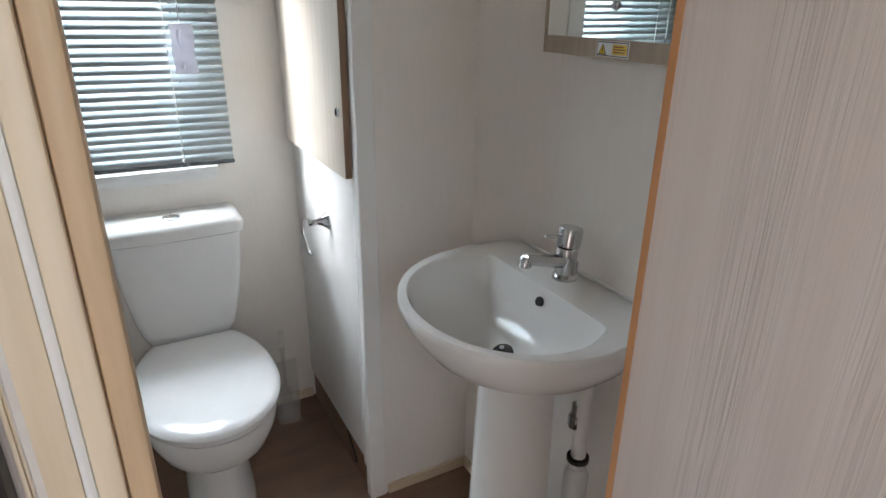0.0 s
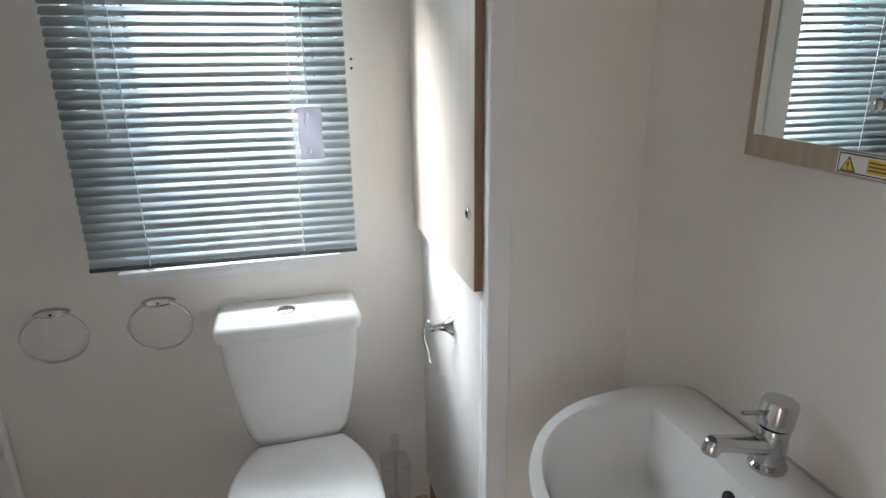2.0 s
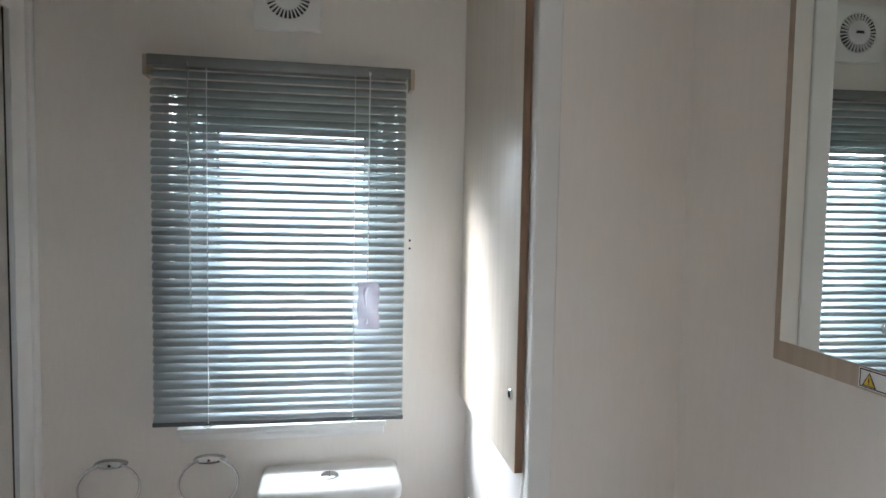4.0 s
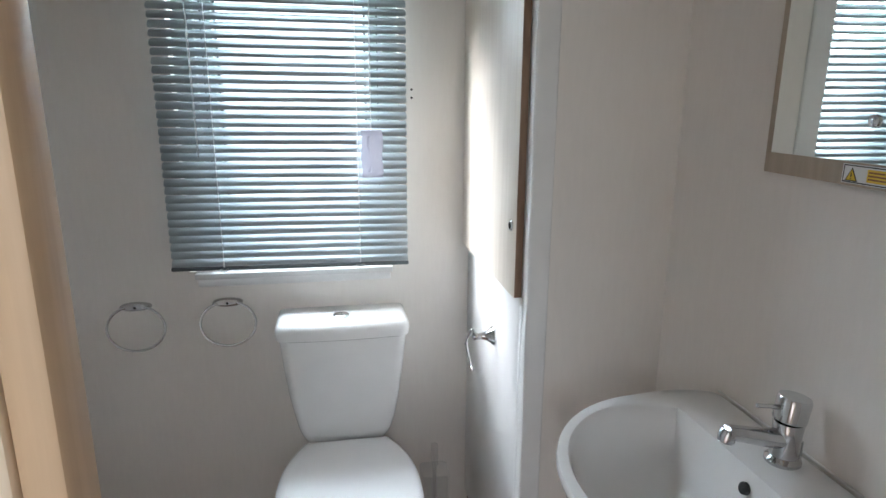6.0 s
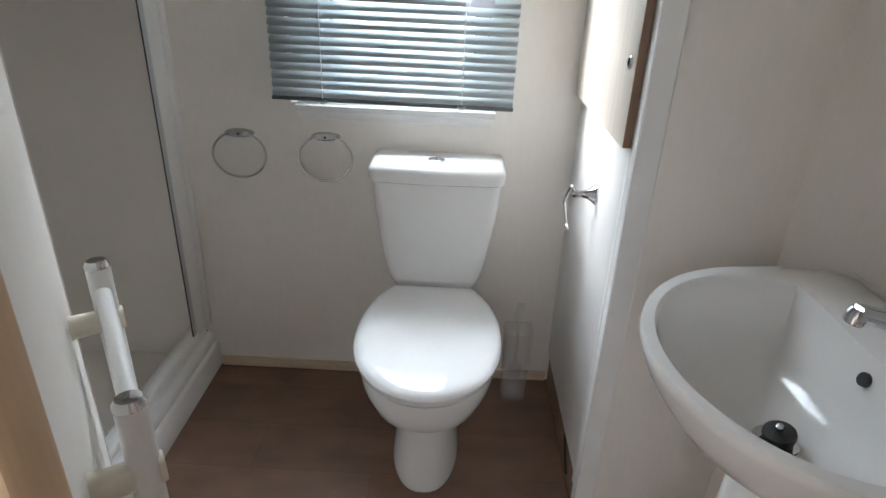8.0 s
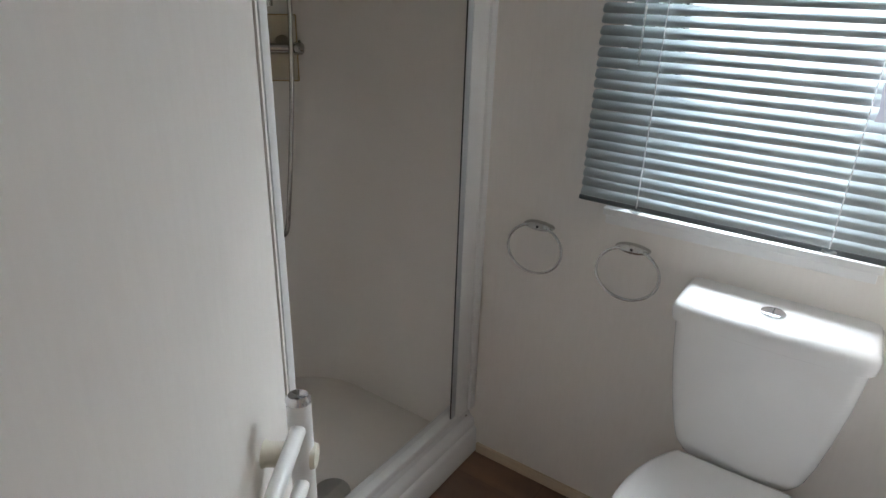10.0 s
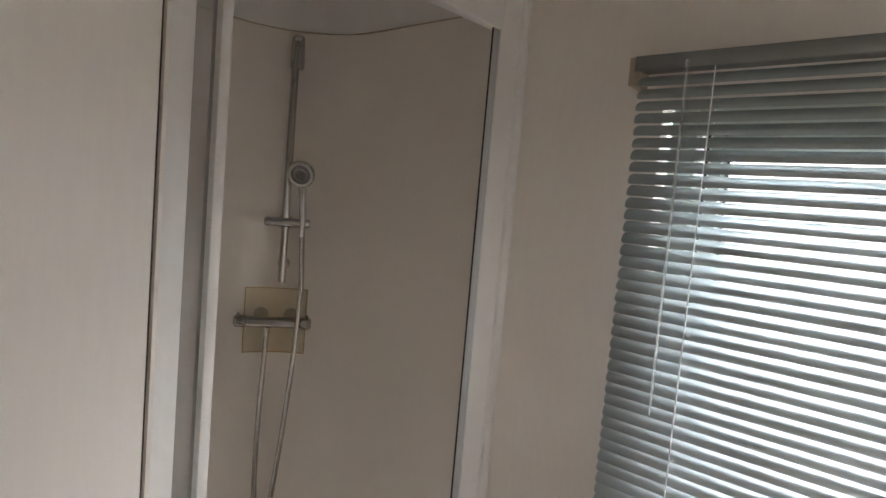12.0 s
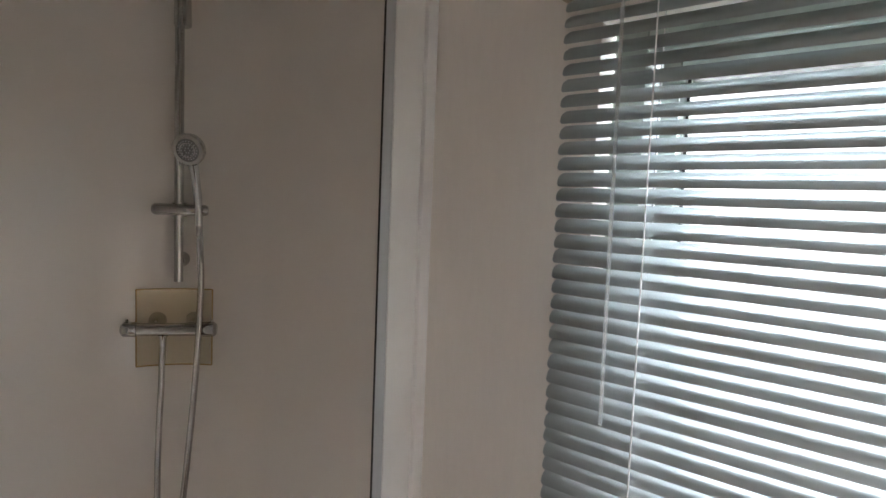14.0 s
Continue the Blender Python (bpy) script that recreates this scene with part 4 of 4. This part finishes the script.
    part("side_pane", boxes((fx0 + 0.010, fx1 - 0.012, 1.1292, 1.1628, zb, 1.985), bevel=0.0005), SHOWER_GLASS, t, "narrow greyish clear panel")
    part("door_stile", boxes((fx0 + 0.002, fx1 + 0.002, 1.163, 1.180, zb, 1.985), bevel=0.003), WHITE_TRIM, t, "white door stile")
    part("frame_header", boxes((fx0, fx1, 1.129, 1.800, 1.987, 2.24), bevel=0.004), WHITE_TRIM, t, "white panel over the opening")
    part("frame_sill", boxes((fx0, fx1, 1.129, 1.800, zb - 0.0005, zb + 0.022), bevel=0.005), WHITE_TRIM, t, "white threshold bar")
    part("screw_cap", lathe((SX + 0.018, 1.822, 0.1795), (1, 0, 0), [(0, 0.004), (0.0025, 0.0035), (0.003, 0.0)], 10), DULL_CHROME, t)
    return cx, cy, r


def shower_fittings(cx, cy, r):
    ang = 142.0
    a = radians(ang)
    rad, tan = Vector((math.cos(a), math.sin(a), 0)), Vector((math.sin(a), -math.cos(a), 0))
    axis = Vector((cx, cy, 0))

    def at(out, side, z):
        return axis + rad * (r - out) + tan * side + Vector((0, 0, z))
    # plate
    t = thing("mixer_backplate", at(0, 0, 1.13), "yellowed clear plastic plate behind the shower valve", "plate")
    front, back = [], []
    for k in range(13):
        b = radians(125.5 + 39 * k / 12)
        c, s = math.cos(b), math.sin(b)
        front.append((cx + (r - 0.006) * c, cy + (r - 0.006) * s))
        back.append((cx + (r - 0.001) * c, cy + (r - 0.001) * s))
    loop = front + back[::-1]
    part("plate", loft([[(x, y, z) for x, y in loop] for z in (1.132, 1.322)]), AMBER, t)
    rim = bmesh.new()
    for z in (1.1325, 1.3215):
        tube([(x, y, z) for x, y in front], 0.0015, 6, rim)
    for k in (0, -1):
        tube([(front[k][0], front[k][1], 1.1325), (front[k][0], front[k][1], 1.3215)], 0.0015, 6, rim)
    part("rim", rim, AMBER_DARK, t, "darker moulded rim")
    # valve
    z = 1.230
    t = thing("shower_mixer_valve", at(0.0, 0, z), "chrome bar shower mixer valve", "shower valve")
    part("bar", tube([at(0.052, -0.088, z), at(0.052, 0.056, z)], 0.0155, 18), DULL_CHROME, t)
    for s, e in ((-0.0885, -0.124), (0.0565, 0.090)):
        d = math.copysign(1, e)
        part("knob", tube([at(0.052, s, z), at(0.052, s + d * 0.004, z), at(0.052, e - d * 0.006, z), at(0.052, e, z)], [0.015, 0.018, 0.018, 0.012], 18), DULL_CHROME, t)
        part("knob_grip", tube([at(0.050, e - d * 0.012, z + 0.017), at(0.050, e - d * 0.012, z + 0.024)], [0.004, 0.003], 8), DULL_CHROME, t)
    for s in (-0.055, 0.030):
        part("inlet", tube([at(0.004, s, z + 0.014), at(0.012, s, z + 0.012), at(0.042, s, z + 0.004)], [0.022, 0.020, 0.013], 16), CHROME, t)
    part("outlet", tube([at(0.052, -0.033, z - 0.014), at(0.052, -0.033, z - 0.022), at(0.052, -0.033, z - 0.040)], [0.011, 0.0085, 0.0085], 12), CHROME, t)
    # riser rail
    t = thing("shower_riser_rail", at(0.0, 0, 1.33), "chrome shower riser rail with a slider bracket", "shower rail")
    part("rail", tube([at(0.042, 0, 1.345), at(0.042, 0, 2.02)], 0.0105, 14), DULL_CHROME, t)
    for zz in (1.395, 1.985):
        part("wall_bracket", tube([at(0.001, 0.0, zz), at(0.02, 0.0, zz), at(0.034, 0, zz)], [0.018, 0.014, 0.012], 14), DULL_CHROME, t)
    part("top_bracket", tube([at(0.030, 0.004, 1.945), at(0.030, 0.004, 1.950), at(0.030, 0.004, 2.030), at(0.030, 0.004, 2.036)], [0.017, 0.020, 0.018, 0.013], 14), DULL_CHROME, t)
    part("slider", tube([at(0.055, -0.056, 1.517), at(0.055, -0.050, 1.517), at(0.055, 0.060, 1.517), at(0.055, 0.068, 1.517)], [0.010, 0.0135, 0.0135, 0.010], 16), DULL_CHROME, t)
    part("slider_clamp", tube([at(0.036, 0, 1.500), at(0.036, 0, 1.534)], 0.0165, 14), DULL_CHROME, t)
    # handset
    t = thing("shower_handset", at(0.075, 0.045, 1.50), "round chrome shower handset in the slider bracket", "shower head")
    top = at(0.125, 0.040, 1.655)
    part("handle", tube(smooth_path([at(0.060, 0.048, 1.480), at(0.066, 0.048, 1.53), at(0.088, 0.044, 1.60), at(0.112, 0.041, 1.640)], 5), [0.009] * 6 + [0.010] * 5 + [0.011] * 5, 14), CHROME, t)
    face = (-rad * 1.0 + Vector((0, 0, -0.35)) - tan * 0.25).normalized()
    h = part("head", lathe(top - face * 0.014, face, [(0, 0.008), (0.004, 0.028), (0.012, 0.036), (0.022, 0.037), (0.026, 0.034)], 28), DULL_CHROME, t)
    part("spray_plate", lathe(top + face * 0.0118, face, [(0, 0.0265), (0.001, 0.026), (0.0015, 0.0)], 26), GREY_SPRAY, h, "grey spray plate")
    side = face.cross(Vector((0, 0, 1))).normalized()
    upv = side.cross(face)
    loop = [top + face * 0.0125 + (side * math.cos(b) + upv * math.sin(b)) * 0.0165 for b in (math.tau * k / 28 for k in range(29))]
    part("spray_ring", tube(loop, 0.0014, 6), CHROME, h, "raised chrome ring")
    noz = bmesh.new()
    for ringr, cnt in ((0.006, 6), (0.013, 12), (0.021, 20)):
        for k in range(cnt):
            b = math.tau * k / cnt
            p = top + face * 0.0130 + (side * math.cos(b) + upv * math.sin(b)) * ringr
            lathe(p, face, [(0, 0.0016), (0.0015, 0.001)], 5, noz)
    tagged(part("nozzles", noz, CHANNEL, h, "pale rubber nozzles"), kind="stuff")
    # hose
    t = thing("shower_hose", at(0.052, -0.012, 0.74), "ribbed chrome shower hose hanging in a loop", "hose")
    path = smooth_path([at(0.052, -0.033, 1.192), at(0.054, -0.035, 1.10), at(0.060, -0.040, 0.95), at(0.066, -0.040, 0.80), at(0.070, -0.034, 0.70), at(0.073, -0.016, 0.655), at(0.076, 0.002, 0.67), at(0.078, 0.014, 0.76),
                        at(0.078, 0.030, 0.92), at(0.074, 0.046, 1.12), at(0.066, 0.055, 1.32), at(0.062, 0.052, 1.42), at(0.060, 0.049, 1.48)], 32)
    rr = [0.0070 + (0.0010 if i % 2 else 0.0) for i in range(len(path))]
    part("hose", tube(path, rr, 10), DULL_CHROME, t)


AMBER_DARK = clear("yellowed_plastic_rim", (0.40, 0.27, 0.10), 0.2, 0.85)
GREY_SPRAY = grain(material("grey_spray_face", (0.2, 0.2, 0.2), 0.3), (0.14, 0.14, 0.14), (0.20, 0.20, 0.20), (60, 60, 60), 2, 0.05, (0.35, 0.5), 0.05)


# ---- towel rail ----
def towel_rail():
    off, sa, sb = 0.053, 0.115, 0.462
    t = thing("heated_towel_rail", on_diag((sa + sb) / 2, off, 0.20), "white ladder towel rail with chrome end caps on the slanting partition", "towel rail")

    def oval(s, z, k=1.0):
        c = on_diag(s, off, z)
        return [c + OUT * (0.0165 * k * math.cos(a)) + ALONG * (0.0145 * k * math.sin(a)) for a in (math.tau * i / 20 for i in range(20))]
    for s in (sa, sb):
        p = part("post", loft([oval(s, 0.20), oval(s, 0.884)]), RAIL_WHITE, t)
        part("end_cap", loft([oval(s, 0.8842, 1.03), oval(s, 0.889, 1.03), oval(s, 0.895, 0.8), oval(s, 0.894, 0.45), oval(s, 0.893, 0.1)]), CHROME, p, "oval chrome end cap")
        for z in (0.795, 0.30):
            part("bracket", tube([on_diag(s, 0.0005, z), on_diag(s, 0.006, z), on_diag(s, off - 0.013, z)], [0.020, 0.0175, 0.0175], 18), CREAM_PLASTIC, t, "cream plastic wall bracket")
            part("bracket_clip", tube([on_diag(s, off + 0.0135, z), on_diag(s, off + 0.020, z)], [0.0185, 0.0165], 18), CREAM_PLASTIC, t, "cream plastic clip")
    for z in (0.846, 0.755, 0.722, 0.689, 0.656, 0.565, 0.532, 0.499, 0.466, 0.375, 0.342, 0.309, 0.25):
        part("rung", tube([on_diag(sa + 0.012, off, z), on_diag((sa + sb) / 2, off, z), on_diag(sb - 0.012, off, z)], 0.0108, 12), RAIL_WHITE, t)


# ---- doorway ----
def doorway():
    t = thing("door_1", (DX0, 0.343, 0.0), "wood-foil doorway lining with architraves", "doorway", kind="structure")
    part("lining", boxes((DX0 - 0.0125, DX0 + 0.0038, 0.3410, 0.3565, 0, DTOP), bevel=0.003), CREAM_OAK, t, "cream wood-foil bead on the jamb")
    part("door_stop", boxes((DX0 + 0.0042, DX0 + 0.0222, 0.3425, 0.374, 0, DTOP), bevel=0.0045), OAK, t, "honey oak-foil jamb")
    # white strip puts in the soft highlight on the rounded cream edge
    part("lining_highlight", boxes((DX0 - 0.0200, DX0 - 0.0127, 0.3450, 0.3565, 0, DTOP), bevel=0.003), WHITE_TRIM, t, "rounded lining edge, white in place of its highlight")
    part("architrave", boxes((DX0 - 0.0480, DX0 - 0.0205, 0.3505, 0.3565, 0, DTOP + 0.045), bevel=0.002), CREAM_OAK, t, "cream wood-foil architrave")
    part("architrave_edge", boxes((DX0 - 0.0515, DX0 - 0.0482, 0.3510, 0.3565, 0, DTOP + 0.045), bevel=0.0012), CREAM_OAK, t)
    part("lining", boxes((DX1 - 0.020, DX1 - 0.0005, 0.347, 0.376, 0, DTOP), bevel=0.0025), CREAM_OAK, t, "cream wood-foil jamb")
    part("head_lining", boxes((DX0 + 0.024, DX1 - 0.020, 0.347, 0.376, DTOP - 0.018, DTOP - 0.0005), bevel=0.002), CREAM_OAK, t)
    part("inner_architrave", boxes((DX1, DX1 + 0.045, 0.3735, 0.384, 0, DTOP + 0.045), bevel=0.003), CREAM_OAK, t)
    s = part("strike_plate", boxes((DX0 + 0.0222, DX0 + 0.0236, 0.3440, 0.3690, 0.905, 1.005), bevel=0.0005), DULL_CHROME, t, "chrome strike plate")
    part("latch_hole", boxes((DX0 + 0.0233, DX0 + 0.0240, 0.350, 0.361, 0.936, 0.970)), DARK_PRINT, s)
    for z in (0.920, 0.990):
        part("screw", lathe((DX0 + 0.0234, 0.3555, z), (1, 0, 0), [(0, 0.0042), (0.001, 0.004), (0.0012, 0.0)], 10), DARK_PRINT, s)
    part("strike_lip", loft([[(DX0 + 0.0222 + dx, y, z) for dx, z in ((0, 0.920), (0.0013, 0.920), (0.0013, 0.988), (0, 0.988))] for y in (0.3445, 0.339)] + [[(DX0 + 0.0185 + dx, 0.335, z) for dx, z in ((0, 0.925), (0.0013, 0.925), (0.0013, 0.982), (0, 0.982))]]), DULL_CHROME, s)


def door_leaf():
    hx, hy = 0.468, 0.343
    t = thing("bathroom_door", (hx, hy, 0.0), "limed wood-foil interior door standing open into the hall", "door")
    bm = bmesh.new()
    box(bm, 0.0, 0.028, -0.60, 0.0, 0.012, DTOP - 0.022, bevel=0.0015)
    leaf = new("leaf", link_mesh("leaf", bm, ASH, True))
    bm = bmesh.new()
    box(bm, -0.0012, 0.0292, -0.0035, 0.004, 0.012, DTOP - 0.022)
    edge = new("leaf_edge", link_mesh("leaf_edge", bm, EDGE_ORANGE, False))
    leaf.parent = t
    edge.parent = t
    tagged(edge, "honey oak-foil door edge")
    for z in (0.25, 1.0, 1.75):
        bm = tube([(0.034, -0.02, z - 0.035), (0.034, -0.02, z + 0.035)], 0.005, 10)
        hinge = new("hinge", link_mesh("hinge", bm, DULL_CHROME, True))
        hinge.parent = t
    t.rotation_euler = (0, 0, radians(DOOR_SWING))
    return t


DOOR_SWING = 10.0


def hall_picture():
    x1, x0, z0, z1, y = DX0 - 0.056, -0.50, 0.99, 1.75, 0.357
    t = thing("framed_picture", ((x0 + x1) / 2, y, z0), "black-framed reddish-brown picture on the hall wall", "picture")
    w = 0.032
    part("frame", boxes((x0, x0 + w, y - 0.02, y - 0.0005, z0, z1), (x1 - w, x1, y - 0.02, y - 0.0005, z0, z1), (x0 + w, x1 - w, y - 0.02, y - 0.0005, z0, z0 + w), (x0 + w, x1 - w, y - 0.02, y - 0.0005, z1 - w, z1), bevel=0.002), BLACK_WOOD, t, "black frame")
    part("print", boxes((x0 + w, x1 - w, y - 0.012, y - 0.002, z0 + w, z1 - w)), PRINT, t, "mottled reddish-brown print", smooth=False)


# unseen window, added only to frame the hall fill lamp
def hall_fill_opening():
    t = thing("added_window_2", ((HWX0 + HWX1) / 2, -0.83, HWZ0), "plain white-framed opening added for the unseen hall fill lamp", "window", kind="structure")
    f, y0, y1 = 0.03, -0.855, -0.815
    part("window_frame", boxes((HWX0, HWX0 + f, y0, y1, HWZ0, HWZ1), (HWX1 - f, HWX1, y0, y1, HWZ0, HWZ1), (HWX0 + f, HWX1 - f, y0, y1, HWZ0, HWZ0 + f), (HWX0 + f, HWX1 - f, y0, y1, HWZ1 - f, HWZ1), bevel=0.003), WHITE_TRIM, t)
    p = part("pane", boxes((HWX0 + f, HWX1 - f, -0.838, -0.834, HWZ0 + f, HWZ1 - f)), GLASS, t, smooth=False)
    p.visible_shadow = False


# second unseen window, added around the lamp that fills the door leaf
def hall_end_fill_opening():
    t = thing("added_window_3", (-1.47, (HWY0 + HWY1) / 2, HWZ0), "plain white-framed opening added for the unseen hall end fill lamp", "window", kind="structure")
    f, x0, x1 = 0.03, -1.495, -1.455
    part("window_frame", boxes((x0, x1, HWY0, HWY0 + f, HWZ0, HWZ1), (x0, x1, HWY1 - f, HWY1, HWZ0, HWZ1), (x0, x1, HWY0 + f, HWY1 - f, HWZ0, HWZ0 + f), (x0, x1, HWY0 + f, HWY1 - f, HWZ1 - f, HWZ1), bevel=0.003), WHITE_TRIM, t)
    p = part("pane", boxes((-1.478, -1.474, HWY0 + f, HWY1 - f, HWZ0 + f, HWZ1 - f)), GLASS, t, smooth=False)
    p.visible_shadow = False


def wall_screws():
    for z in (1.441, 1.418):
        t = thing("wall_screw_hole", (0.364, NORTH, z), "tiny dark screw hole in the wall beside the blind", "screw hole", "screw holes beside the blind")
        part("hole", lathe((0.364, NORTH - 0.0002, z), (0, -1, 0), [(0, 0.0035), (0.0006, 0.003), (0.0008, 0.0)], 10), DARK_PRINT, t)


closet()
peeled_strip()
window_unit()
venetian_blind()
label_bag()
wall_fan()
toilet()
toilet_brush()
basin()
basin_sealant()
basin_waste()
basin_tap()
waste_pipe()
mirror_panel()
warning_sticker()
towel_ring(-0.4385, 0.831)
towel_ring(-0.186, 0.831)
roll_holder()
shower_fittings(*shower())
towel_rail()
doorway()
door_leaf()
hall_picture()
hall_fill_opening()
hall_end_fill_opening()
wall_screws()
